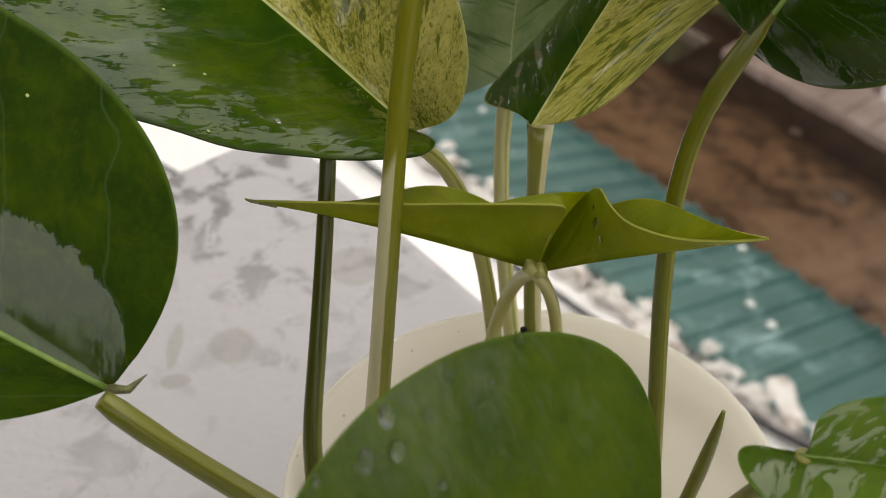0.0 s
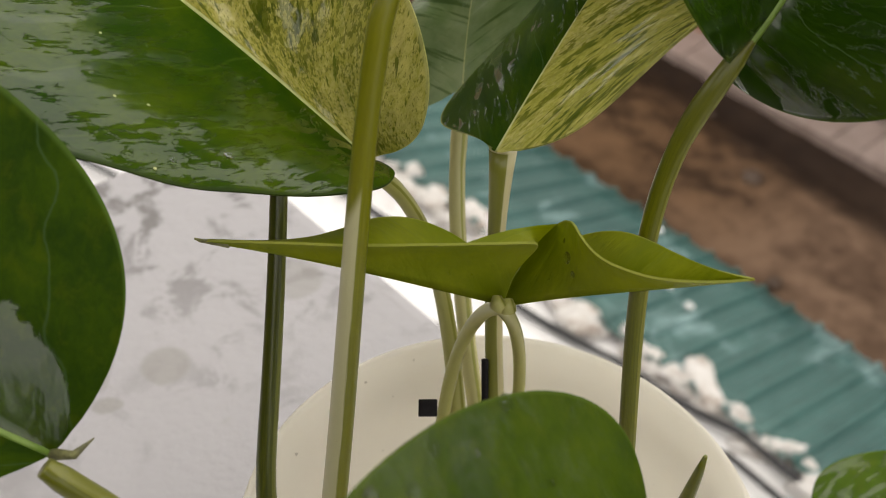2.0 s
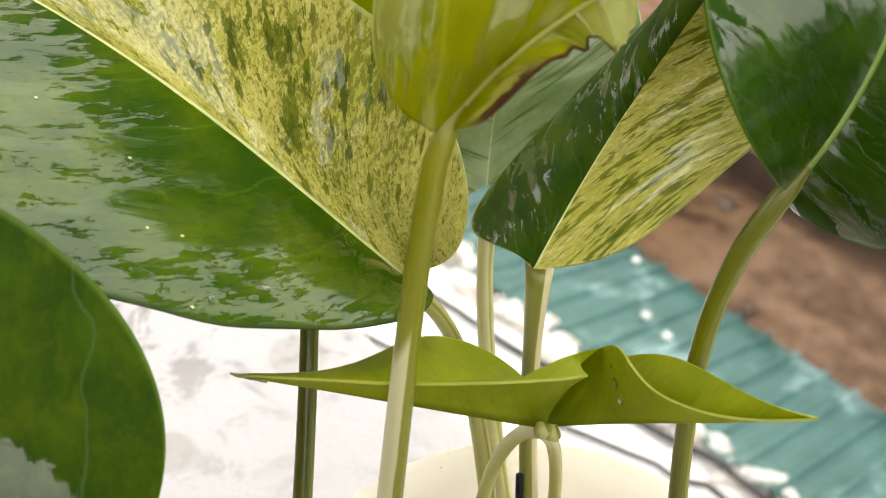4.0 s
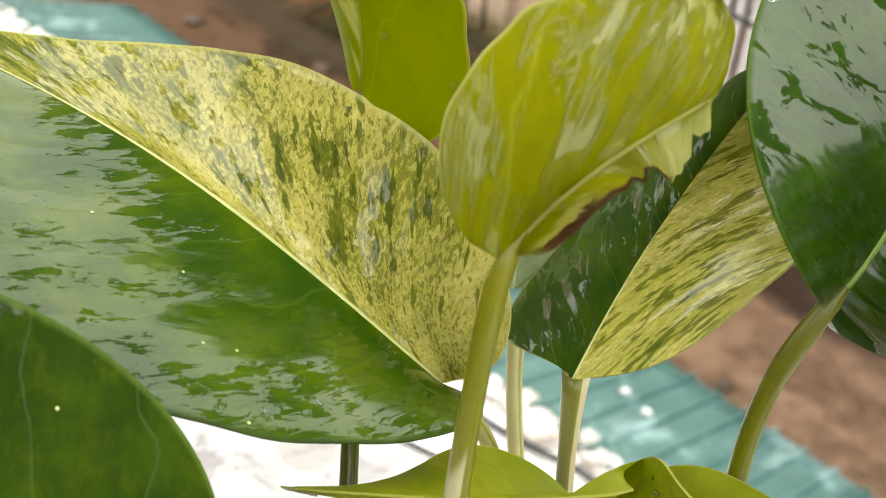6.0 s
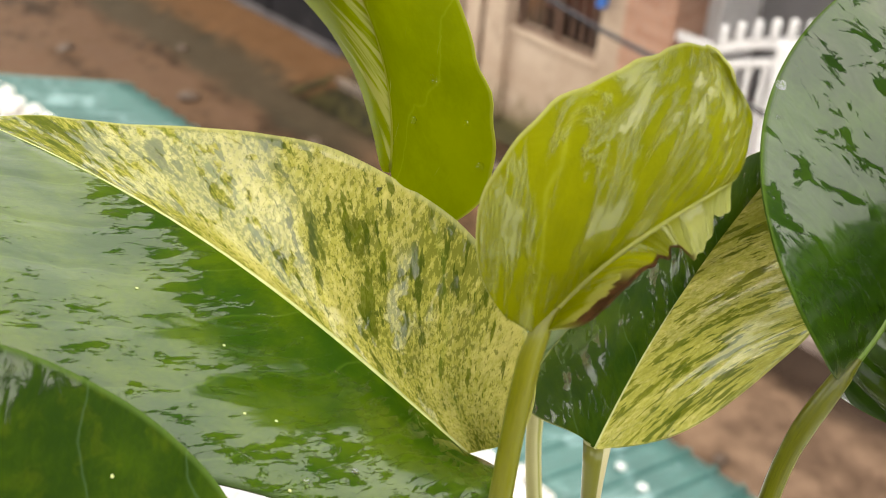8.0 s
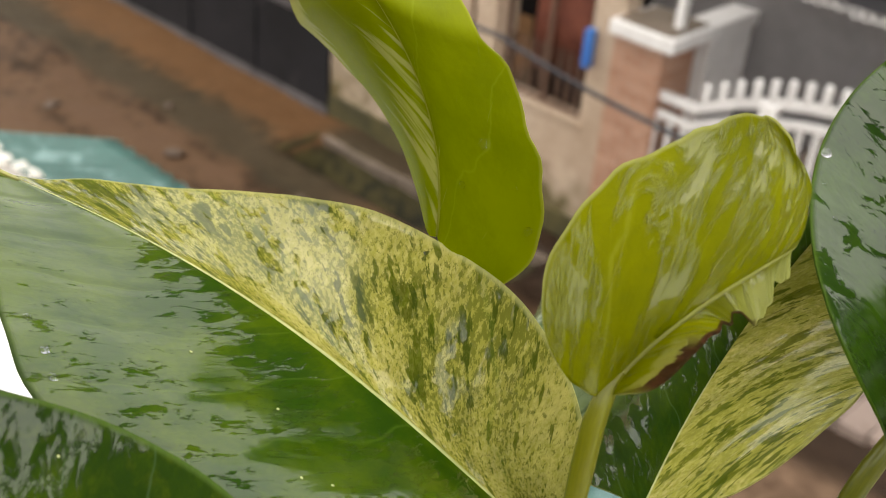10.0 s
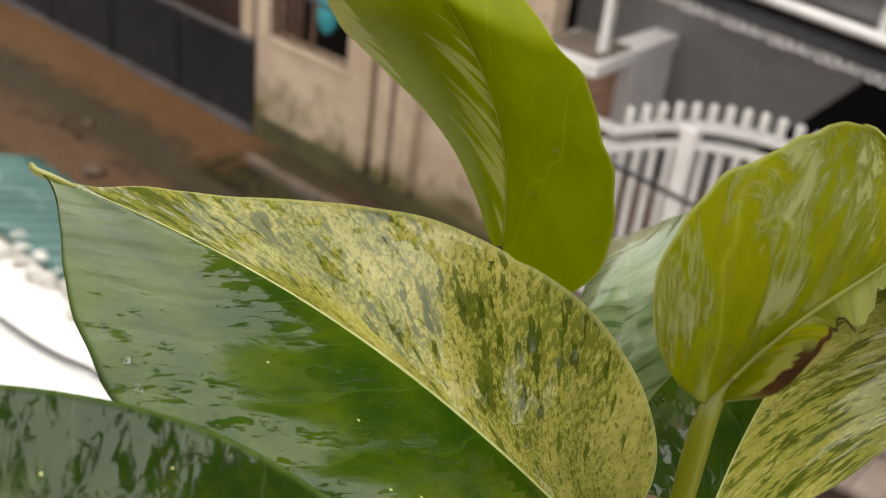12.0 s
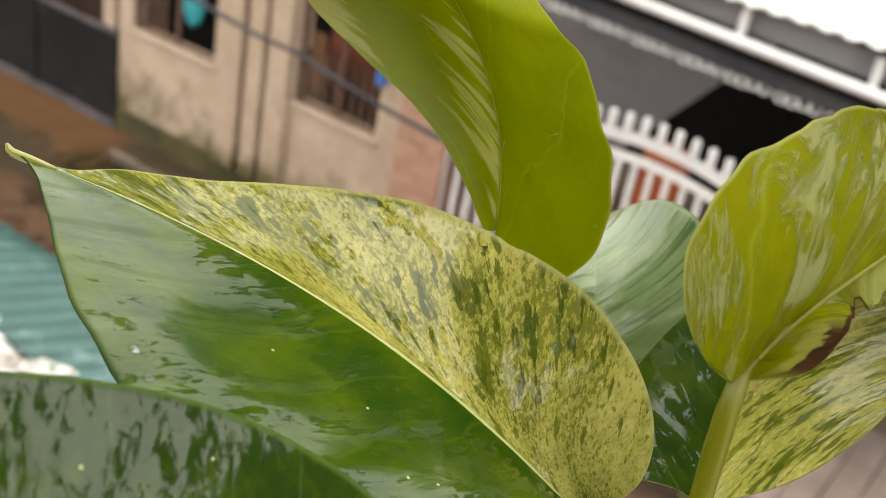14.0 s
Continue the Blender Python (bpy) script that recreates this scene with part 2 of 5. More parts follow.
M_LEAF_A = leaf_material("marbled_leaf", (0.07, 0.12, 0.002), (0.02, 0.062, 0.001), (0.5, 0.455, 0.135), cream_b=True, film_a=0.5, film_b=0.42, hem=(0.3, 0.72), fleck=(0.074, 0.1, 0.003), through=0.16, dull=0.06,
                         seed=1.3, vein=0.6, slope_b=3.6, flow=1.3, rim_w=0.6, edge_a=(0.03, 0.045, 0.02), stretch=1.25, pucker=0.35,
                         wet=[(1, 0.62, 0.66, 0.24, 0.6, 0.22), (1, 0.45, 0.52, 0.14, 0.6, 0.2)],
                         dark=[(1, 0.37, 0.78, 0.12, 0.3, 0.06), (1, 0.6, 0.85, 0.12, 0.3, 0.05), (1, 0.88, 0.5, 0.24, 0.9, 0.09), (1, 0.68, 0.2, 0.14, 0.3, 0.06)])
M_LEAF_N = leaf_material("young_leaf", (0.3, 0.31, 0.001), (0.21, 0.225, 0.001), coat_ior=1.62, film_a=0.5, film_b=0.5, through=0.42, vein=0.4, line=0.1, relief=1.6, stretch=0.5, pucker=0.9, gloss_rough=0.03, patch=1.3, soft=0.06, edge=(0.6, 0.6, 0.25), seed=4.1, dull=0.08, scorch=True, slope_a=1.3)
M_LEAF_V = leaf_material("half_cream_leaf", (0.05, 0.09, 0.002), (0.012, 0.042, 0.0015), (0.6, 0.55, 0.19), cream_b=True, film_a=0.43, film_b=0.42, patch=1.2, fleck=(0.13, 0.155, 0.007), through=0.2, seed=7.7, slope_b=1.2, flow=0.8, short=2.0, lace=0.3,
                         dull=0.05, line=0.15, wet=[(1, 0.43, 0.8, 0.3, 0.4, 0.3), (0, 0.3, 0.5, 0.4, 0.8, 0.03)], dark=[(1, 0.5, 0.5, 0.7, 0.9, 0.05)])
M_LEAF_R = leaf_material("dark_leaf", (0.028, 0.07, 0.002), (0.01, 0.036, 0.001), film_a=0.58, film_b=0.5, dull=0.05, through=0.14, seed=2.9, edge=(0.1, 0.17, 0.02), rim_w=0.4, patch=0.7)
M_LEAF_L = leaf_material("deep_green_leaf", (0.03, 0.062, 0.001), (0.011, 0.032, 0.0006), film_a=0.5, film_b=0.3, through=0.1, seed=9.2, edge=(0.12, 0.2, 0.04), rim_w=0.4, dull=0.05, patch=1.5, stretch=1.0, soft=0.05, mottle=0.12, line=0.12,
                         wet=[(0, 0.12, 0.06, 0.26, 0.6, 0.8), (0, 0.2, 0.8, 0.3, 0.45, -0.5), (0, 0.36, 0.7, 0.13, 0.6, -0.22), (0, 0.75, 0.7, 0.3, 0.8, 0.08)])
M_LEAF_F = leaf_material("fresh_leaf", (0.06, 0.105, 0.0015), (0.032, 0.068, 0.001), film_a=0.3, film_b=0.3, soft=0.25, wet=[(0, 0.85, 0.7, 0.45, 0.9, 0.3)], relief=0.6, through=0.2, seed=5.5, edge=(0.16, 0.24, 0.04), rim_w=0.3, dull=0.15, vein=0.2, mottle=0.15)
M_LEAF_G = leaf_material("low_leaf", (0.075, 0.14, 0.004), (0.045, 0.095, 0.002), film_a=0.46, film_b=0.5, relief=0.5, through=0.15, seed=11.5, edge=(0.16, 0.26, 0.04), rim_w=0.3, dull=0.15, vein=0.2, mottle=0.2)
M_LEAF_Y = leaf_material("back_lit_leaf", (0.31, 0.36, 0.003), (0.24, 0.29, 0.002), film_a=0.0, film_b=0.0, through=0.5, relief=0.4, vein=0.4, line=0.05, slope_b=2.4, edge=(0.55, 0.52, 0.1), seed=3.3, dull=0.1, slope_a=2.6, pale=(0.6, 0.58, 0.22),
                         streak=[(0, 0.24, 0.1, 0.34, 0.5, 0.22), (0, 0.55, 1.0, 0.3, 0.3, 0.35)])
M_LEAF_B = leaf_material("pale_bloom_leaf", (0.26, 0.34, 0.17), (0.16, 0.25, 0.1), (0.05, 0.11, 0.025), film_a=0.7, film_b=0.75, through=0.14, seed=8.4, edge=(0.3, 0.4, 0.2),
                         streak=[(0, 0.5, 0.5, 1.0, 1.0, 0.17), (1, 0.5, 0.5, 1.0, 1.0, 0.16)])
M_LEAF_S = leaf_material("spear_leaf", (0.31, 0.345, 0.014), (0.2, 0.25, 0.006), film_a=0.3, film_b=0.3, through=0.35, vein=0.2, edge=(0.5, 0.5, 0.15), seed=6.6, dull=0.15)
M_STALK = stalk_material("green_stalk", (0.065, 0.075, 0.0015), (0.135, 0.14, 0.004), (0.4, 0.4, 0.12), 0.0, 0.0, 0.3)
M_STALK_A = stalk_material("pale_green_stalk", (0.17, 0.18, 0.015), (0.26, 0.26, 0.05), (0.5, 0.48, 0.2), 3.0, 0.5, 0.5)
M_STALK_N = stalk_material("two_toned_stalk", (0.125, 0.13, 0.003), (0.18, 0.185, 0.007), (0.46, 0.44, 0.26), 1.0, 0.85, 0.0, below=0.34)
# the paler right strip paints an edge shine into the colour
M_STALK_DARK = stalk_material("dark_green_stalk", (0.03, 0.042, 0.001), (0.085, 0.095, 0.003), (0.3, 0.32, 0.08), 2.0, 0.0, 0.3)
M_STALK_PALE = stalk_material("cream_stalk", (0.2, 0.21, 0.02), (0.3, 0.3, 0.05), (0.6, 0.56, 0.3), 4.0, 0.7, 0.7)
M_STALK_HALF = stalk_material("half_cream_stalk", (0.5, 0.46, 0.24), (0.62, 0.56, 0.34), (0.15, 0.16, 0.008), 5.0, 0.9, 0.0)
M_RIB = surface("midrib", (0.42, 0.46, 0.16), (0.52, 0.54, 0.24), 60.0, 0.4, 0.1, 0.0005)
M_RIB_GREEN = surface("green_midrib", (0.12, 0.22, 0.03), (0.18, 0.28, 0.05), 60.0, 0.4, 0.1, 0.0005)
M_TIP = surface("dry_leaf_tip", (0.1, 0.1, 0.05), (0.25, 0.25, 0.1), 300.0, 0.6, 0.4, 0.0005)

g = Graph("water")
g.set(Base_Color=(1.0, 1.0, 1.0, 1.0), Roughness=0.02, IOR=1.33, Transmission_Weight=1.0)
clear = g.t.nodes.new("ShaderNodeBsdfTransparent")
mx = g.t.nodes.new("ShaderNodeMixShader")
mx.inputs[0].default_value = 0.6
g.t.links.new(clear.outputs[0], mx.inputs[1])
g.t.links.new(g.bsdf.outputs[0], mx.inputs[2])
g.t.links.new(mx.outputs[0], g.out.inputs["Surface"])
M_WATER = g.mat

# plastic of the pot, with a few specks of soil
g = Graph("pot_plastic")
co = g.coords("Object")
specks = g.noise(co, 420.0, 2.0, 0.4)
grime = g.noise(co, 40.0, 5.0, 0.6)
col = g.mix(g.step(grime, 0.4, 0.75), (0.97, 0.93, 0.85), (0.93, 0.88, 0.79))
col = g.mix(g.step(specks, 0.77, 0.79), col, (0.12, 0.08, 0.05))
g.bump(grime, 0.1, 0.0005)
g.set(Base_Color=col, Roughness=0.38)
tr = g.t.nodes.new("ShaderNodeBsdfTranslucent")
g.put(tr.inputs["Color"], (0.98, 0.96, 0.9, 1.0))
mx = g.t.nodes.new("ShaderNodeMixShader")
mx.inputs[0].default_value = 0.6
g.t.links.new(g.bsdf.outputs[0], mx.inputs[1])
g.t.links.new(tr.outputs[0], mx.inputs[2])
g.t.links.new(mx.outputs[0], g.out.inputs["Surface"])
M_POT = g.mat

# pale cement screed with grey mould flecks
g = Graph("parapet_screed")
co = g.position()
big = g.noise(co, 7.0, 5.0, 0.6, 0.3)
mid = g.noise(co, 45.0, 6.0, 0.65, 0.5)
fl = g.noise(co, 160.0, 5.0, 0.6)
px, py, pz = g.split(co)
mould = g.math("MULTIPLY", g.step(mid, 0.49, 0.6), g.step(g.noise(co, 14.0, 3.0), 0.42, 0.56))
col = g.mix(big, (0.4, 0.39, 0.415), (0.51, 0.495, 0.52))
far = g.math("ADD", 0.4, g.math("MULTIPLY", g.step(py, 0.15, 0.24), 0.55))
col = g.mix(g.math("MULTIPLY", mould, far), col, (0.19, 0.18, 0.18))
col = g.mix(g.math("MULTIPLY", g.step(fl, 0.63, 0.72), 0.4), col, (0.4, 0.39, 0.38))
wob = g.math("MULTIPLY", g.math("SUBTRACT", mid, 0.5), 0.006)
for sx, sy, ra, stretch, tone in [(-0.102, 0.149, 0.0092, 1.0, 0.7), (-0.057, 0.194, 0.0115, 1.0, 0.55), (-0.1235, 0.147, 0.003, 0.24, 0.6), (-0.1205, 0.131, 0.006, 1.6, 0.75)]:
    # old damp rings and mould streaks
    dx = g.math("SUBTRACT", px, sx)
    dy = g.math("MULTIPLY", g.math("SUBTRACT", py, sy), stretch)
    d = g.math("ADD", g.math("SQRT", g.math("ADD", g.math("MULTIPLY", dx, dx), g.math("MULTIPLY", dy, dy))), wob)
    col = g.mix(g.math("MULTIPLY", g.step(d, ra * 1.12, ra * 0.85), tone), col, (0.33, 0.315, 0.3))
g.bump(g.math("ADD", mid, fl), 0.35, 0.002)
g.set(Base_Color=col, Roughness=g.math("ADD", 0.35, g.math("MULTIPLY", mid, 0.3)))
M_SLAB = g.mat

M_WHITE_CEMENT = surface("white_cement", (0.9, 0.9, 0.91), (0.8, 0.79, 0.8), 3.0, 0.5, 0.4, 0.01, stain=(0.5, 0.47, 0.44), amount=0.1)
M_MORTAR = surface("white_mortar", (0.85, 0.83, 0.82), (0.66, 0.62, 0.58), 14.0, 0.7, 0.8, 0.012, stain=(0.3, 0.2, 0.14), amount=0.6)
M_TEAL = surface("green_roof_paint", (0.032, 0.095, 0.088), (0.055, 0.145, 0.134), 2.2, 0.34, 0.15, 0.004, stain=(0.26, 0.4, 0.41), amount=0.4)
M_PATCH = surface("sealant_patch", (0.7, 0.72, 0.72), (0.6, 0.62, 0.62), 30.0, 0.5, 0.2, 0.004)
M_CABLE = surface("black_cable_sheath", (0.015, 0.015, 0.017), (0.035, 0.035, 0.04), 20.0, 0.45, 0.1, 0.001)
# wet earth: dark mud, trodden grey, a strip of orange sand before the metal gate, a mossy drain and a wet black gutter
g = Graph("wet_earth")
co = g.position()
px, py, pz = g.split(co)
small = g.noise(co, 6.0, 7.0, 0.7)
big = g.noise(co, 0.8, 5.0, 0.6, 0.4)
sway = g.math("MULTIPLY", g.math("SUBTRACT", g.noise(co, 1.1, 5.0, 0.65), 0.5), 1.1)
down = g.math("ADD", g.math("ADD", g.math("MULTIPLY", px, 0.6225), g.math("MULTIPLY", py, -0.7826)), sway)
over = g.math("ADD", g.math("ADD", g.math("MULTIPLY", px, 0.7826), g.math("MULTIPLY", py, 0.6225)), g.math("MULTIPLY", sway, 0.6))
# wheel tracks run along the street
track = g.noise(g.vec(g.math("MULTIPLY", down, 0.35), g.math("MULTIPLY", over, 2.4), 0.0), 1.0, 5.0, 0.6)
both = g.math("ADD", g.math("ADD", g.math("MULTIPLY", big, 0.3), g.math("MULTIPLY", track, 0.35)), g.math("MULTIPLY", small, 0.35))
col = g.mix(g.step(both, 0.4, 0.6), (0.022, 0.011, 0.005), (0.15, 0.085, 0.046))
# the earth is drier and trodden paler towards the near end
col = g.mix(g.math("MULTIPLY", g.step(down, -4.0, -2.0), 0.65), col, g.mix(g.step(both, 0.4, 0.6), (0.1, 0.06, 0.04), (0.24, 0.16, 0.115)))
far = g.step(down, -6.2, -7.6)
col = g.mix(g.math("MULTIPLY", far, g.step(both, 0.42, 0.56)), col, (0.09, 0.05, 0.03))
col = g.mix(g.math("MULTIPLY", g.math("MULTIPLY", far, g.step(over, 5.9, 6.15)), 0.85), col, g.mix(small, (0.022, 0.017, 0.009), (0.055, 0.043, 0.026)))
sand = g.math("MULTIPLY", g.step(down, -8.0, -8.6), g.step(g.math("ADD", over, g.math("MULTIPLY", g.math("SUBTRACT", small, 0.5), 0.9)), 6.45, 6.95))
col = g.mix(g.math("MULTIPLY", sand, 0.9), col, g.mix(small, (0.085, 0.04, 0.017), (0.17, 0.085, 0.038)))
wet = g.math("MULTIPLY", g.step(down, -7.2, -6.0), g.step(over, 6.3, 6.65))
col = g.mix(g.math("MULTIPLY", wet, 0.85), col, (0.014, 0.008, 0.006))
# below this depth the drain is coloured darker, in moss browns
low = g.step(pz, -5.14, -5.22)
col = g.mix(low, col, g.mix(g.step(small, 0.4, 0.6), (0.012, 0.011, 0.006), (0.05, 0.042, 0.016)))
g.bump(g.math("ADD", big, small), 0.8, 0.03)
g.set(Base_Color=col, Roughness=g.math("SUBTRACT", 0.75, g.math("MULTIPLY", wet, 0.3)), Specular_IOR_Level=0.15)
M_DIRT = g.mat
M_STONE = surface("street_stone", (0.06, 0.036, 0.024), (0.1, 0.065, 0.045), 5.0, 0.6, 0.6, 0.01)
M_PINK = surface("pinkish_paving", (0.25, 0.19, 0.17), (0.36, 0.28, 0.255), 3.0, 0.5, 0.4, 0.006, stain=(0.36, 0.27, 0.24), amount=0.3)
# cream render, blotched, with moss creeping up from the damp foot
g = Graph("weathered_cream_render")
co = g.position()
px, py, pz = g.split(co)
big = g.noise(co, 1.1, 5.0, 0.6, 0.4)
small = g.noise(co, 14.0, 6.0, 0.65)
col = g.mix(g.step(g.math("ADD", g.math("MULTIPLY", big, 0.65), g.math("MULTIPLY", small, 0.35)), 0.36, 0.64), (0.42, 0.315, 0.24), (0.54, 0.43, 0.345))
col = g.mix(g.math("MULTIPLY", g.step(g.noise(co, 1.9, 7.0, 0.7, 0.8), 0.56, 0.7), 0.6), col, (0.23, 0.16, 0.11))
creep = g.step(g.math("ADD", g.math("ADD", pz, 4.75), g.math("MULTIPLY", g.math("SUBTRACT", g.noise(co, 2.4, 6.0, 0.65), 0.5), -1.5)), 0.42, -0.1)
col = g.mix(g.math("MULTIPLY", creep, 0.92), col, g.mix(small, (0.045, 0.04, 0.012), (0.13, 0.105, 0.035)))
g.bump(g.math("ADD", big, small), 0.4, 0.008)
g.set(Base_Color=col, Roughness=0.8, Specular_IOR_Level=0.2)
M_CREAM = g.mat
M_MOSS = surface("mossy_plinth", (0.03, 0.027, 0.009), (0.09, 0.075, 0.026), 3.0, 0.85, 0.7, 0.012, stain=(0.06, 0.05, 0.03), amount=0.5)
M_KERB = surface("old_kerb_concrete", (0.1, 0.075, 0.055), (0.19, 0.145, 0.12), 2.0, 0.7, 0.6, 0.01, stain=(0.08, 0.06, 0.05), amount=0.5)
M_RUST = surface("rusty_foot_rail", (0.16, 0.075, 0.04), (0.24, 0.12, 0.07), 5.0, 0.7, 0.4, 0.004, stain=(0.1, 0.05, 0.03), amount=0.4)
M_GATE_DARK = surface("dark_grey_sheet_metal", (0.006, 0.0055, 0.0075), (0.014, 0.013, 0.017), 1.3, 0.7, 0.15, 0.004, stain=(0.07, 0.065, 0.07), amount=0.2, gloss=0.25)
M_SKIRT = surface("scuffed_grey_metal", (0.06, 0.055, 0.063), (0.12, 0.11, 0.12), 2.5, 0.5, 0.2, 0.004, stain=(0.05, 0.035, 0.03), amount=0.5)
M_SHED = surface("brown_shed_board", (0.035, 0.016, 0.011), (0.065, 0.032, 0.022), 3.0, 0.75, 0.4, 0.006)
M_WHITE = surface("white_gloss_paint", (0.8, 0.79, 0.81), (0.7, 0.69, 0.71), 6.0, 0.35, 0.1, 0.002)
M_GREY_WALL = surface("grey_render", (0.19, 0.182, 0.195), (0.25, 0.24, 0.255), 0.8, 0.7, 0.2, 0.004)
M_FASCIA = surface("grey_fascia", (0.04, 0.04, 0.048), (0.065, 0.065, 0.074), 2.0, 0.65, 0.1, 0.003, gloss=0.15)
# near-black, put in place of the shade inside room, carport and shed roof
M_DARK = surface("shade_black", (0.007, 0.006, 0.0065), (0.014, 0.012, 0.012), 1.0, 0.85, 0.1, 0.004, gloss=0.1)
M_WOOD = surface("brown_wooden_slat", (0.09, 0.05, 0.035), (0.15, 0.085, 0.06), 7.0, 0.6, 0.4, 0.004)
M_ORANGE = surface("orange_curtain", (0.45, 0.09, 0.03), (0.55, 0.14, 0.05), 5.0, 0.8, 0.4, 0.01)
M_CURTAIN = surface("faded_red_curtain", (0.13, 0.035, 0.022), (0.2, 0.06, 0.035), 5.0, 0.85, 0.4, 0.01)
M_BLUE = surface("blue_plastic", (0.03, 0.14, 0.5), (0.05, 0.2, 0.6), 6.0, 0.4, 0.1, 0.002)
M_CYAN = surface("turquoise_cloth", (0.02, 0.32, 0.4), (0.05, 0.45, 0.52), 9.0, 0.8, 0.6, 0.01)
M_ROOF_WHITE = surface("white_roof_sheet", (0.8, 0.8, 0.8), (0.74, 0.74, 0.75), 2.0, 0.5, 0.1, 0.004)
M_PURPLE = surface("purple_tie", (0.16, 0.02, 0.22), (0.25, 0.04, 0.33), 90.0, 0.5, 0.4, 0.0006)
M_BLACK = surface("black_plastic", (0.008, 0.007, 0.008), (0.018, 0.016, 0.018), 80.0, 0.6, 0.2, 0.0006, gloss=0.1)
M_SOIL = surface("potting_soil", (0.02, 0.013, 0.008), (0.06, 0.04, 0.026), 90.0, 0.9, 1.0, 0.004)

g = Graph("brick_face")
rnd = g.random()
n = g.noise(g.coords("Object"), 30.0, 5.0, 0.65)
col = g.mix(rnd, (0.34, 0.16, 0.1), (0.47, 0.27, 0.19))
col = g.mix(g.math("MULTIPLY", g.step(n, 0.45, 0.7), 0.5), col, (0.44, 0.34, 0.29))
g.bump(n, 0.5, 0.004)
g.set(Base_Color=col, Roughness=0.8)
M_BRICK = g.mat
M_JOINT = surface("brick_joint", (0.36, 0.3, 0.26), (0.43, 0.37, 0.33), 12.0, 0.85, 0.5, 0.004)


# ---- building helpers ----
def mesh_object(name, bm, material, smooth=False):
    me = bpy.data.meshes.new(name)
    bm.to_mesh(me)
    bm.free()
    me.materials.append(material)
    if smooth:
        me.polygons.foreach_set("use_smooth", [True] * len(me.polygons))
    return new(name, me)


def part(name, bm, material, parent, label="", smooth=False):
    ob = mesh_object(name, bm, material, smooth)
    ob.parent = parent
    if label:
        tagged(ob, label)
    return ob


def thing(name, label, category, m=Matrix(), group="", kind=""):
    ob = new(name)
    ob.matrix_world = m
    return tagged(ob, label, category, group, kind)


def block(x0, x1, y0, y1, z0, z1, bevel=0.0, bm=None):
    """An axis-aligned block with eased edges, in its own bmesh or added to one."""
    one = bmesh.new()
    bmesh.ops.create_cube(one, size=1.0)
    for v in one.verts:
        v.co = Vector((x0 + (v.co.x + 0.5) * (x1 - x0), y0 + (v.co.y + 0.5) * (y1 - y0), z0 + (v.co.z + 0.5) * (z1 - z0)))
    if bevel:
        bmesh.ops.bevel(one, geom=one.edges[:], offset=bevel, segments=2, affect="EDGES", profile=0.6)
    if bm is None:
        return one
    join(bm, one)
    return bm


def join(bm, one):
    me = bpy.data.meshes.new("tmp")
    one.to_mesh(me)
    one.free()
    bm.from_mesh(me)
    bpy.data.meshes.remove(me)


def sweep(points, radius, sides=12, bm=None, uv=None, flat=1.0, caps=True):
    """A tube along points; radius is one number or one for each point. flat squeezes it across."""
    bm = bm or bmesh.new()
    layer = bm.loops.layers.uv.new(uv) if uv else None
    pts = [Vector(p) for p in points]
    n = len(pts)
    rad = [radius] * n if isinstance(radius, (int, float)) else list(radius)
    ref = Vector((0.31, -0.84, 0.44))
    rings, dist, total = [], [0.0], 0.0
    for i in range(n):
        t = (pts[min(i + 1, n - 1)] - pts[max(i - 1, 0)]).normalized()
        a = (ref - t * ref.dot(t)).normalized()
        b = t.cross(a)
        ref = a
        rings.append([bm.verts.new(pts[i] + (a * math.cos(k * math.tau / sides) * flat + b * math.sin(k * math.tau / sides)) * rad[i]) for k in range(sides)])
        if i:
            total += (pts[i] - pts[i - 1]).length
            dist.append(total)
    for i in range(n - 1):
        for k in range(sides):
            f = bm.faces.new((rings[i][k], rings[i][(k + 1) % sides], rings[i + 1][(k + 1) % sides], rings[i + 1][k]))
            if layer:
                us = (k, k + 1, k + 1, k)
                vs = (i, i, i + 1, i + 1)
                for lo, uu, vv in zip(f.loops, us, vs):
                    lo[layer].uv = (0.5 + 0.5 * math.sin(uu * math.tau / sides), dist[vv] * 10)
    if caps:
        bm.faces.new(rings[0][::-1])
        bm.faces.new(rings[-1])
    return bm


def bezier(c, s):
    c = np.array(c, float)
    s = np.asarray(s, float)[:, None]
    return (1 - s) ** 3 * c[0] + 3 * s * (1 - s) ** 2 * c[1] + 3 * s * s * (1 - s) * c[2] + s ** 3 * c[3]


def bezier_slope(c, s):
    c = np.array(c, float)
    s = np.asarray(s, float)[:, None]
    return 3 * (1 - s) ** 2 * (c[1] - c[0]) + 6 * s * (1 - s) * (c[2] - c[1]) + 3 * s * s * (c[3] - c[2])


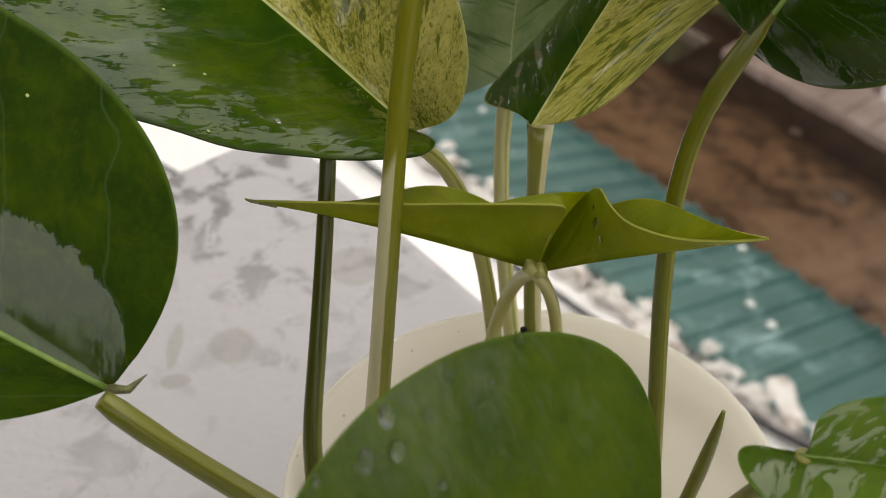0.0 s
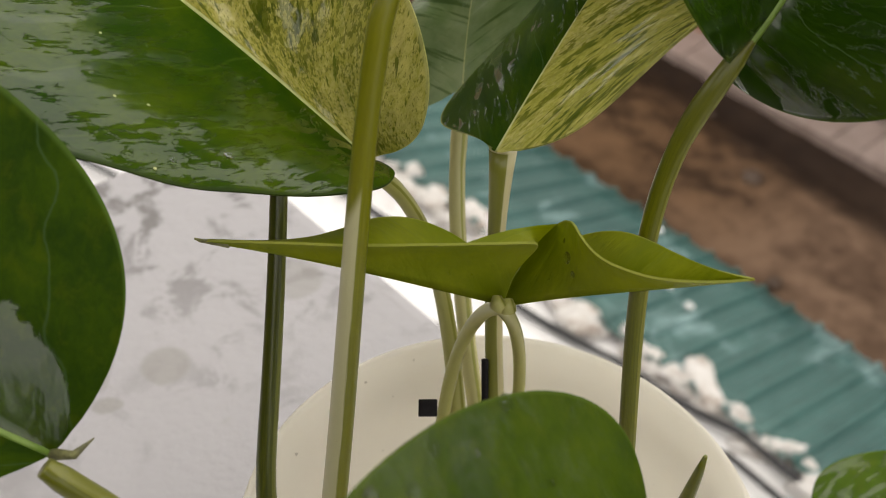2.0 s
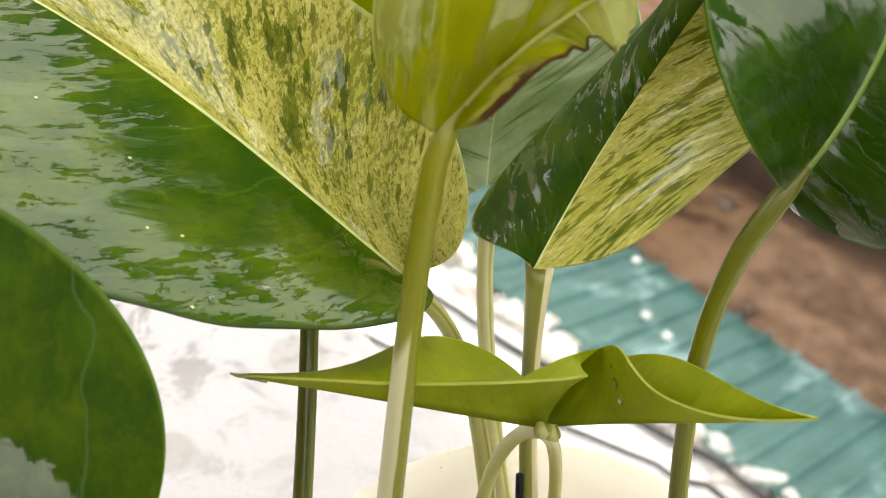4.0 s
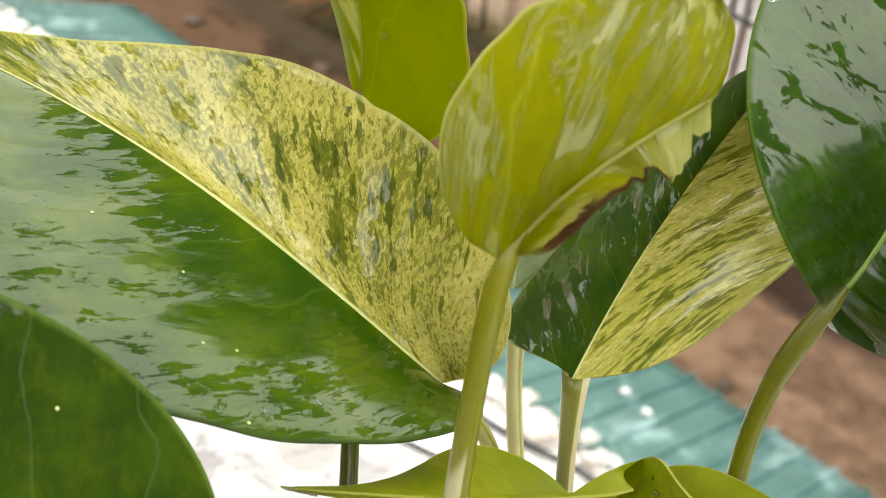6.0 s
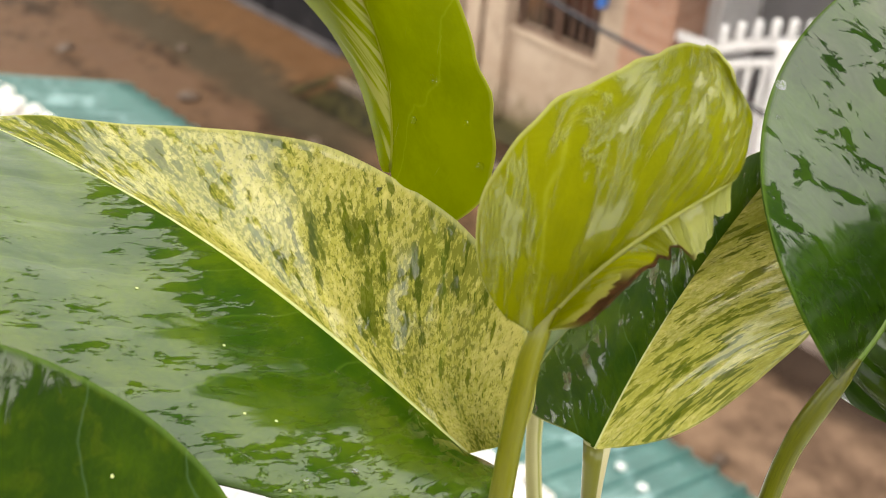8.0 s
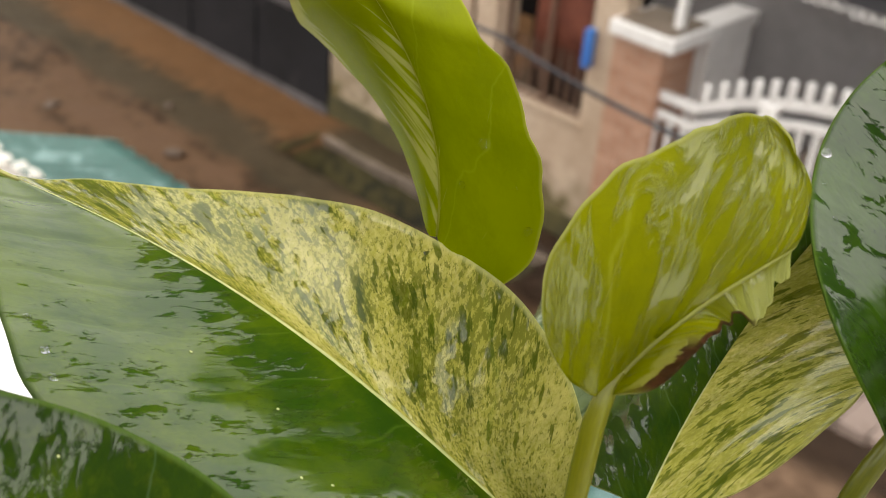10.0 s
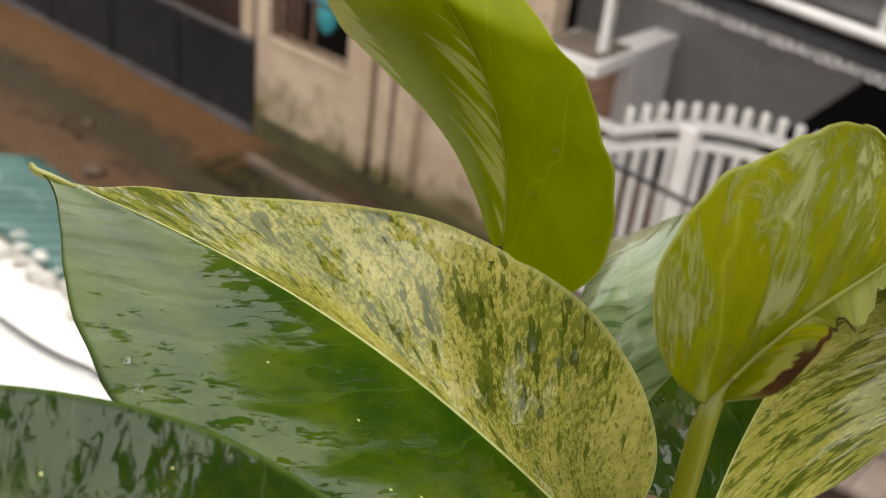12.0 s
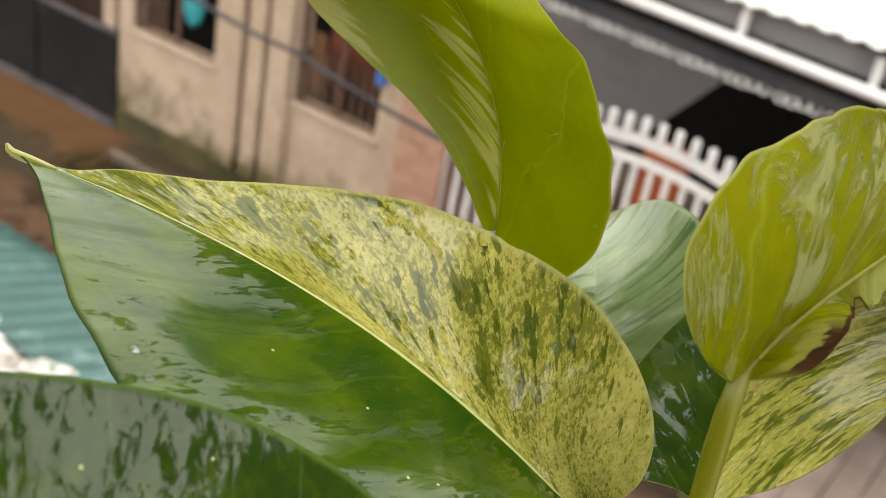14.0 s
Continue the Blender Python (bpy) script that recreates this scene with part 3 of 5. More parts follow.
def blade_points(spec, th, r, half):
    """Points of a leaf half: th runs from the stalk to the tip, r from the midrib to the margin."""
    rib = np.array(spec["rib"], float)
    s0, s1 = (np.array(spec[k], float) for k in (("a0", "a1") if half == 0 else ("b0", "b1")))
    curl = spec["curl_a"] if half == 0 else spec["curl_b"]
    p, q, lobe = spec["shape"]
    if half == 1:
        p, q = spec["shape_b"]
    w = np.maximum(np.sin(np.pi * np.clip(th, 1e-6, 1 - 1e-6) ** p), 1e-9) ** q
    al = th - lobe * 4 * th * (1 - th) ** 3 * r
    c = np.clip(al, 0, 1)
    mid = bezier(rib, c) + bezier_slope(rib, np.zeros(len(c))) * np.minimum(al, 0)[:, None]
    if "droop" in spec:
        s_bend, way = spec["droop"]
        mid = mid + np.array(way) * (np.maximum(c - s_bend, 0.0) / (1 - s_bend))[:, None] ** 1.3
    t = bezier_slope(rib, c)
    t /= np.linalg.norm(t, axis=1)[:, None]
    s = s0 * (1 - th[:, None]) + s1 * th[:, None]
    x = (w * r)[:, None]
    nn = np.cross(t, s) * (1 if half == 0 else -1)
    wide = w * np.linalg.norm(s, axis=1)
    # ruffled margin: waves across the blade that grow towards its edge
    wave = spec.get("wave", (0.0, 0.0))[half]
    if wave:
        f = np.sin(21 * th + 1.0 + 2 * half) + 0.6 * np.sin(39 * th + 2.2) + 0.4 * np.sin(71 * th)
        x = x * (1 + 12 * wave * f * r ** 2)[:, None]
        mid = mid + nn / (np.linalg.norm(nn, axis=1)[:, None] + 1e-12) * (wave * np.roll(f, 3) * r ** 3 * np.minimum(1.0, 6 * th))[:, None]
    # the half sags a little beside the midrib
    sag = spec.get("sag", (0.0, 0.0))[half]
    dip = nn / (np.linalg.norm(nn, axis=1)[:, None] + 1e-12) * (sag * wide * r * (1 - r) ** 2)[:, None]
    return mid + s * x + nn * curl * x ** 2 - dip, al, wide * r


def blade(spec, rows=64, cols=14, ripple=0.0004, seed=1.0, thick=0.00045, bm=None):
    """A leaf blade of two halves that share the midrib, with thickness and two uv maps."""
    bm = bm or bmesh.new()
    uv1 = bm.loops.layers.uv.get("leaf") or bm.loops.layers.uv.new("leaf")
    uv2 = bm.loops.layers.uv.get("rel") or bm.loops.layers.uv.new("rel")
    th = 0.5 - 0.5 * np.cos(np.linspace(0.0, np.pi, rows))
    th = 0.35 * np.linspace(0, 1, rows) + 0.65 * th
    th = np.clip(th, 0.0005, 0.9995)
    length = float(np.linalg.norm(np.diff(bezier(spec["rib"], np.linspace(0, 1, 30)), axis=0), axis=1).sum())
    cr = np.linspace(0, 1, cols + 1)
    cr = cr ** 0.85
    grid, info = [], []
    for half, r in [(0, x) for x in cr[:0:-1]] + [(0, 0.0)] + [(1, x) for x in cr[1:]]:
        pts, al, ac = blade_points(spec, th, np.full(rows, r), half)
        grid.append(pts)
        sg = -1 if half == 0 else 1
        info.append(np.stack([al * length * 10, sg * ac * 10, th, 0.5 + sg * 0.5 * np.full(rows, r)], 1))
    grid, info = np.array(grid), np.array(info)
    du = np.gradient(grid, axis=0)
    dv = np.gradient(grid, axis=1)
    nr = np.cross(du, dv)
    nr /= np.linalg.norm(nr, axis=2)[..., None] + 1e-12
    m = len(grid)
    off = np.zeros((m, rows))
    for i in range(m):
        for j in range(rows):
            a, b = info[i, j, 0], info[i, j, 1]
            k = min(1.0, abs(b) * 12)
            # puckers between the side veins
            off[i, j] = ripple * k * (noise.noise(Vector((a * 5 - abs(b) * 4, b * 2.0, seed))) + 0.5 * noise.noise(Vector((a * 14 - abs(b) * 10, b * 4, seed))))
    top = grid + nr * (off[..., None] + thick / 2)
    low = grid + nr * (off[..., None] - thick / 2)
    vt = [[bm.verts.new(top[i, j]) for j in range(rows)] for i in range(m)]
    vl = [[bm.verts.new(low[i, j]) for j in range(rows)] for i in range(m)]

    def face(vs, ids, smooth=True):
        f = bm.faces.new(vs)
        f.smooth = smooth
        for lo, (i, j) in zip(f.loops, ids):
            lo[uv1].uv = info[i, j, :2]
            lo[uv2].uv = info[i, j, 2:]
    for i in range(m - 1):
        for j in range(rows - 1):
            ids = [(i, j), (i + 1, j), (i + 1, j + 1), (i, j + 1)]
            face([vt[a][b] for a, b in ids], ids)
            face([vl[a][b] for a, b in ids[::-1]], ids[::-1])
    ring = [(i, 0) for i in range(m)] + [(m - 1, j) for j in range(1, rows)] + [(i, rows - 1) for i in range(m - 2, -1, -1)] + [(0, j) for j in range(rows - 2, 0, -1)]
    vt = [[bm.verts.new(v.co) if i in (0, m - 1) or j in (0, rows - 1) else v for j, v in enumerate(col)] for i, col in enumerate(vt)]
    vl = [[bm.verts.new(v.co) if i in (0, m - 1) or j in (0, rows - 1) else v for j, v in enumerate(col)] for i, col in enumerate(vl)]
    for a, b in zip(ring, ring[1:] + ring[:1]):
        face([vt[a[0]][a[1]], vl[a[0]][a[1]], vl[b[0]][b[1]], vt[b[0]][b[1]]], [a, a, b, b], False)
    return bm


def blade_spot(spec, th, r, half):
    """A point of the blade and its normal there."""
    p = blade_points(spec, np.array([th]), np.array([r]), half)[0][0]
    a = blade_points(spec, np.array([th + 0.02]), np.array([r]), half)[0][0]
    b = blade_points(spec, np.array([th]), np.array([r + 0.05 if r < 0.9 else r - 0.05]), half)[0][0]
    n = Vector(np.cross(a - p, b - p)).normalized()
    return Vector(p), n


def droplet(at, normal, radius, flat=0.42):
    bm = bmesh.new()
    bmesh.ops.create_uvsphere(bm, u_segments=14, v_segments=8, radius=1.0)
    m = normal.to_track_quat("Z", "Y").to_matrix().to_4x4()
    for v in bm.verts:
        z = v.co.z * flat if v.co.z > 0 else v.co.z * 0.08
        wob = 1 + 0.12 * noise.noise(v.co * 1.3 + at * 300)
        v.co = at + m.to_3x3() @ (Vector((v.co.x * wob, v.co.y * wob * 1.15, z)) * radius)
    return bm


# ---- the place ----
# Street axes: x runs along the street, y across it, away from the parapet.
STREET = pose(0, 0, 0, 0, 0, -51.5)
rng = random.Random(7)


def setting(name, bm, material, label, smooth=False, m=STREET):
    ob = mesh_object(name, bm, material, smooth)
    ob.matrix_world = m
    return tagged(ob, label, name.replace("_", " "), kind="structure")


# the ground: one sheet to the horizon, rutted where the street shows
def build_ground():
    fx = np.linspace(-15, 4, 153)
    fy = np.linspace(0.5, 7.6, 72)
    xs = np.concatenate([[-900, -300, -100, -40, -22], fx, [8, 20, 60, 200, 900]])
    ys = np.concatenate([[-900, -300, -100, -30, -8], fy, [12, 25, 60, 200, 900]])
    verts, faces = [], []
    for y in ys:
        for x in xs:
            z = -5.05
            if -15.1 < x < 4.1 and 0.4 < y < 7.7:
                z += 0.05 * noise.noise(Vector((x * 0.8, y * 1.4, 1))) + 0.025 * noise.noise(Vector((x * 3, y * 3.6, 4)))
                # the open drain before the house front, and a soft gutter before the driveway
                if -8.5 < x < -5.3:
                    z -= 0.34 * max(0.0, min(1.0, (0.3 - abs(y - 6.85)) / 0.1))
                elif x >= -5.3:
                    z -= 0.05 * max(0.0, 1 - abs(y - 6.7) / 0.35)
            verts.append((float(x), float(y), z))
    w = len(xs)
    for j in range(len(ys) - 1):
        for i in range(w - 1):
            faces.append((j * w + i, j * w + i + 1, (j + 1) * w + i + 1, (j + 1) * w + i))
    me = bpy.data.meshes.new("ground")
    me.from_pydata(verts, [], faces)
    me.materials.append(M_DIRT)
    me.polygons.foreach_set("use_smooth", [True] * len(me.polygons))
    ob = new("ground", me)
    ob.matrix_world = STREET
    return tagged(ob, "wet brown unpaved earth street with ruts", "ground", kind="structure")


build_ground()


def build_stone(x, y, size, seed):
    bm = bmesh.new()
    bmesh.ops.create_icosphere(bm, subdivisions=2, radius=1.0)
    for v in bm.verts:
        k = 1 + 0.35 * noise.noise(v.co * 1.1 + Vector((seed, 0, 0)))
        v.co = Vector((v.co.x * k * size, v.co.y * k * size * 0.8, v.co.z * k * size * 0.5))
    ob = mesh_object("stone", bm, M_STONE, True)
    ob.matrix_world = STREET @ pose(x, y, -5.04 + size * 0.15, 0, 0, seed * 50)
    return tagged(ob, "pale brown stone lying on the wet earth", "stone", "stones in the street")


for i, (x, y, s) in enumerate([(-3.17, 6.2, 0.1), (-5.3, 6.2, 0.05), (-4.6, 5.2, 0.05), (-8.9, 5.6, 0.1), (-6.4, 5.4, 0.07), (-7.4, 6.0, 0.09), (-2.4, 5.4, 0.06), (-9.9, 6.2, 0.07), (-3.9, 6.6, 0.05), (-10.6, 5.2, 0.1)]):
    build_stone(x, y, s, i * 1.37 + 0.4)

# the parapet with the pot on it, and the storeys below
slab = block(-0.29, 3.2, -0.75, 0.105, -0.05, 0.0, 0.006)
setting("parapet_slab", slab, M_SLAB, "pale grey cement parapet slab with mould flecks")
setting("parapet_wall", block(-0.27, 3.18, -0.73, 0.085, -5.1, -0.05), M_WHITE_CEMENT, "white cement wall under the parapet slab")
# unseen house wall and ceiling, sized and darkened to shape the leaf reflections
setting("house_wall", block(-6.0, 6.0, -3.2, -3.0, -5.1, 1.8), M_KERB, "unseen plain wall of the own house, dark for leaf reflections")
setting("balcony_ceiling", block(-6.0, 1.5, -1.95, -0.5, 2.3, 2.42, 0.01), M_KERB, "unseen balcony roof underside, added for dark leaf reflections")
# unseen low wall, added only to close the balcony end
setting("neighbour_wall", block(3.3, 3.5, -3.2, 0.3, -5.1, 0.3), M_KERB, "unseen plain grey wall added to close the balcony end")
setting("balcony_floor", block(-6.0, 6.0, -3.0, -0.75, -0.95, -0.85), M_KERB, "plain grey balcony floor behind the parapet")

# the lower white ledge between the parapet and the green lean-to roof
setting("white_ledge", block(-6.0, 4.0, 0.35, 1.99, -2.6, -2.24, 0.01), M_WHITE_CEMENT, "white painted cement ledge below the parapet")
setting("ledge_wall", block(-5.98, 3.98, 0.4, 1.97, -5.1, -2.6), M_CREAM, "rendered wall under the white ledge")


# corrugated lean-to roof: near edge under the mortar, eave towards the street
def build_roof():
    roof = thing("lean_to_roof", "green painted corrugated iron lean-to roof, weathered", "roof", STREET)
    pitch, amp = 0.115, 0.022
    y0, z0, y1, z1 = 1.93, -2.19, 2.7, -2.46

    def rib_profile(u):
        # a high box rib and two low stiffening ribs in each pitch
        u = u - math.floor(u)
        high = max(0.0, 1 - abs(u - 0.5) / 0.16)
        low = max(0.0, 1 - min(abs(u - 0.16), abs(u - 0.84)) / 0.06)
        return min(1.0, high * 1.8) + 0.3 * low - 0.3

    def sheet(x0, x1, lift, name):
        n = int((x1 - x0) / pitch * 30)
        bm = bmesh.new()
        rows = []
        for j in range(7):
            f = j / 6
            row = []
            for i in range(n + 1):
                x = x0 + (x1 - x0) * i / n
                jag = 0.012 * noise.noise(Vector((math.floor((x - x0) / 0.6) * 3.1, 2, lift))) if j == 6 else 0
                z = z0 + (z1 - z0) * f + amp * rib_profile(x / pitch) + lift + 0.006 * noise.noise(Vector((x * 1.2, f * 3, 9)))
                row.append(bm.verts.new((x, y0 + (y1 - y0) * f + jag, z)))
            rows.append(row)
        for a, b in zip(rows, rows[1:]):
            for i in range(n):
                bm.faces.new((a[i], a[i + 1], b[i + 1], b[i])).smooth = True
        ob = part(name, bm, M_TEAL, roof, smooth=True)
        so = ob.modifiers.new("thickness", "SOLIDIFY")
        so.thickness = 0.0012
        return ob
    x = -4.98
    k = 0
    while x < 3.5:
        sheet(x, x + 0.86, 0.003 * (k % 2), "roof_sheet")
        x += 0.8
        k += 1
    # sealant dabs over the nail heads
    for px_, py_ in [(-1.36, 2.33), (-1.25, 2.3), (-1.62, 2.62), (-2.75, 2.36)]:
        f = (py_ - y0) / (y1 - y0)
        bm = bmesh.new()
        bmesh.ops.create_uvsphere(bm, u_segments=14, v_segments=8, radius=0.017)
        for v in bm.verts:
            v.co = Vector((v.co.x + px_, v.co.y * 0.9 + py_, v.co.z * 0.45 + z0 + (z1 - z0) * f + 0.009))
        part("sealant_dab", bm, M_PATCH, roof, "white sealant dab over a nail", True)
    # battens that carry it
    for f in (0.25, 0.85):
        part("batten", block(-4.95, 3.4, y0 + (y1 - y0) * f - 0.03, y0 + (y1 - y0) * f + 0.03, z0 + (z1 - z0) * f - 0.12, z0 + (z1 - z0) * f - 0.03), M_WOOD, roof)
    part("post_left", block(-4.8, -4.72, 2.5, 2.58, -5.1, -2.45), M_WOOD, roof)
    part("post_right", block(3.1, 3.18, 2.5, 2.58, -5.1, -2.45), M_WOOD, roof)
    return roof


build_roof()

# lumps of mortar that seal the roof against the ledge
k = 0
x = -4.95
while x < 1.4:
    sx = rng.choice((0.012, 0.02, 0.035, 0.06)) * rng.uniform(0.8, 1.3)
    wy = rng.uniform(0.015, 0.045) + 0.3 * sx
    bm = bmesh.new()
    bmesh.ops.create_icosphere(bm, subdivisions=3, radius=1.0)
    for v in bm.verts:
        f = 1 + 0.55 * noise.noise(v.co * 1.3 + Vector((k * 2.3, 0, 0))) + 0.2 * noise.noise(v.co * 4 + Vector((k * 1.3, 5, 0)))
        v.co = Vector((v.co.x * sx * f * 1.3, v.co.y * wy * f, v.co.z * 0.03 * f))
    ob = mesh_object("mortar_lump", bm, M_MORTAR, True)
    ob.matrix_world = STREET @ pose(x, 1.945 + rng.uniform(-0.05, 0.04), -2.215 + rng.uniform(-0.015, 0.01), 0, 0, rng.uniform(-40, 40))
    tagged(ob, "rough white mortar lump sealing the roof edge", "mortar", "mortar lumps along the roof edge")
    x += sx * rng.uniform(1.3, 2.0)
    k += 1


# cables strung along the ledge
def build_cable(name, pts, radius, label, material=M_CABLE):
    c = [Vector(p) for p in pts]
    out = []
    for i in range(len(c) - 1):
        a, b = c[i], c[i + 1]
        for s in range(12):
            f = s / 12
            p = a.lerp(b, f)
            p.z -= 0.02 * math.sin(f * math.pi)
            out.append(p)
    out.append(c[-1])
    ob = mesh_object(name, sweep(out, radius, 8), material, True)
    ob.matrix_world = STREET
    return tagged(ob, label, "cable", "cables")


build_cable("cable", [(-5.8, 1.3, -2.2), (-3.39, 1.615, -2.2), (-2.92, 1.69, -2.2), (-1.7, 1.78, -2.2), (-1.19, 1.855, -2.2), (-0.79, 1.91, -2.19), (0.3, 1.9, -2.18), (3.5, 1.86, -2.19)], 0.012, "thick black cable lying along the white ledge")
build_cable("cable", [(-5.8, 0.6, -2.2), (-3.14, 1.1, -2.2), (-2.0, 1.44, -2.2), (-0.9, 1.78, -2.2), (-0.765, 1.83, -2.2), (0.4, 1.82, -2.2), (3.5, 1.72, -2.2)], 0.011, "black cable crossing the white ledge")
build_cable("overhead_cable", [(-13.0, 6.4, -2.6), (-6.5, 6.4, -2.8), (-5.5, 6.4, -2.86), (-4.2, 6.4, -3.02), (3.0, 6.4, -3.4)], 0.019, "grey cable strung in front of the facade", M_FASCIA)

# ---- across the street ----
# dark sheet-metal gate, low, with a brown shed behind it
gate = thing("metal_gate", "low dark grey sheet metal gate with rusty foot", "gate", STREET)
for i in range(5):
    x0 = -15.2 + i * 1.29
    part("panel", block(x0, x0 + 1.282, 7.46, 7.49, -4.96, -4.02, 0.006), M_GATE_DARK, gate)
    part("stile", block(x0 - 0.03, x0 + 0.03, 7.44, 7.46, -4.96, -4.02, 0.006), M_GATE_DARK, gate)
    part("skirt", block(x0, x0 + 1.282, 7.44, 7.48, -5.1, -4.96, 0.006), M_SKIRT, gate, "scuffed lighter grey skirt")
part("top_rail", block(-15.2, -8.76, 7.44, 7.5, -4.02, -3.97, 0.008), M_SKIRT, gate)
part("foot_rail", block(-15.2, -8.76, 7.42, 7.47, -5.2, -5.1, 0.008), M_RUST, gate, "rust-brown foot rail")
shed = thing("brown_shed", "dim brown boarded shed wall behind the metal gate", "shed", STREET)
for i in range(24):
    part("board", block(-15.2 + i * 0.27, -14.94 + i * 0.27, 8.5 + rng.uniform(0, 0.02), 8.54, -5.1, -1.2, 0.006), M_SHED, shed)
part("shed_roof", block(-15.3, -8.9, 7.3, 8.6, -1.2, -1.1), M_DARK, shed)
part("post", block(-9.04, -8.86, 7.52, 7.66, -5.1, -1.2, 0.01), M_CREAM, shed, "cream rendered post")


# cream house front with two windows between pilasters
def build_front():
    front = thing("cream_house_front", "weathered cream rendered house front with mossy plinth", "house", STREET)
    top, low = -0.6, -4.8
    for x0, x1, z0, z1 in [(-8.76, -8.58, low, top), (-8.58, -7.42, low, -3.88), (-8.58, -7.42, -2.6, top), (-7.42, -7.0, low, top), (-6.92, -6.73, low, top), (-6.66, -6.41, low, top), (-6.41, -5.43, low, -3.87), (-6.41, -5.43, -2.6, top), (-5.43, -5.12, low, top)]:
        part("wall_panel", block(x0, x1, 7.5, 7.7, z0, z1), M_CREAM, front)
    part("plinth", block(-8.76, -5.12, 7.47, 7.72, -5.45, low, 0.015), M_MOSS, front, "moss-stained plinth")
    for x0, x1 in [(-7.29, -7.0), (-6.92, -6.73), (-6.66, -6.42)]:
        part("pilaster", block(x0, x1, 7.4, 7.5, low, top, 0.012), M_CREAM, front)
    # brown boards stand in for the shade in the gaps between pilasters
    for x0, x1 in [(-7.0, -6.92), (-6.73, -6.66)]:
        part("recess", block(x0, x1, 7.62, 7.68, low, top), M_WOOD, front, "narrow recess between the pilasters, dark brown for its shade")
    for x0, x1, z0, kind in [(-8.58, -7.42, -3.88, 1), (-6.41, -5.43, -3.87, 2)]:
        win = part("window", block(x0 - 0.04, x1 + 0.04, 7.475, 7.52, z0 - 0.05, z0, 0.008), M_CREAM, front, "open barred window with a dark room behind")
        fr = bmesh.new()
        for a, b, c, d in [(x0, x0 + 0.04, z0, -2.6), (x1 - 0.04, x1, z0, -2.6), (x0, x1, z0, z0 + 0.04), (x0, x1, -2.64, -2.6), ((x0 + x1) / 2 - 0.02, (x0 + x1) / 2 + 0.02, z0, -2.6)]:
            block(a, b, 7.56, 7.6, c, d, 0.004, fr)
        part("frame", fr, M_WOOD, win, "brown wooden frame")
        # one near-black board gives the room's shade
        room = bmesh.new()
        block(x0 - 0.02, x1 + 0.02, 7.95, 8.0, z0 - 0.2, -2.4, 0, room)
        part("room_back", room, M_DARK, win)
        if kind == 2:
            n = 9
            for i in range(n):
                xx = x0 + 0.06 + (x1 - x0 - 0.12) * i / (n - 1)
                part("slat", block(xx - 0.018, xx + 0.018, 7.62, 7.64, z0 + 0.04, -3.35, 0.004), M_WOOD, win)
            cb = bmesh.new()
            cols = 40
            a = [cb.verts.new((x0 + 0.25 + 0.6 * i / cols, 7.66 + 0.015 * math.sin(i * 1.1), -3.62)) for i in range(cols + 1)]
            b = [cb.verts.new((x0 + 0.25 + 0.6 * i / cols, 7.66 + 0.015 * math.sin(i * 1.1 + 0.4), -2.65)) for i in range(cols + 1)]
            for i in range(cols):
                cb.faces.new((a[i], a[i + 1], b[i + 1], b[i])).smooth = True
            ob = part("curtain", cb, M_CURTAIN, win, "faded orange-red curtain")
            ob.modifiers.new("thickness", "SOLIDIFY").thickness = 0.004
        else:
            for i in range(4):
                xx = x0 + 0.08 + i * 0.09
                part("slat", block(xx - 0.012, xx + 0.012, 7.62, 7.64, z0 + 0.04, -2.64, 0.003), M_WOOD, win)
    return front


build_front()

# things hung in and beside the windows
bm = bmesh.new()
bmesh.ops.create_icosphere(bm, subdivisions=3, radius=1.0)
for v in bm.verts:
    f = 1 + 0.35 * noise.noise(v.co * 1.6)
    v.co = Vector((v.co.x * 0.17 * f, v.co.y * 0.07 * f, v.co.z * 0.2 * f - 0.04 * v.co.x))
ob = mesh_object("hanging_cloth", bm, M_CYAN, True)
ob.matrix_world = STREET @ pose(-8.02, 7.78, -3.5)
tagged(ob, "crumpled turquoise cloth hung inside the dark window", "cloth")
bm = block(-5.43, -5.36, 7.4, 7.48, -3.32, -2.98, 0.01)
ob = mesh_object("blue_pipe_box", bm, M_BLUE)
ob.matrix_world = STREET
tagged(ob, "small blue plastic box fixed to the wall", "box")

# earth bank, kerb and drain at the foot of the front
kerb = thing("street_kerb", "old stained concrete kerb along the mossy drain", "kerb", STREET, kind="structure")
x = -8.75
while x < -5.2:
    w = 0.72
    part("kerb_block", block(x, x + w - 0.012, 7.12 + rng.uniform(-0.012, 0.012), 7.26, -5.5, -5.08 + rng.uniform(-0.015, 0.01), 0.02), M_KERB, kerb)
    x += w
setting("drain_bank", block(-8.75, -5.2, 7.26, 7.47, -5.5, -5.14, 0.02), M_MOSS, "dark mossy bank at the foot of the front")
setting("culvert_end", block(-8.62, -8.46, 6.5, 7.2, -5.5, -5.06, 0.03), M_MOSS, "mossy concrete end of the covered drain")


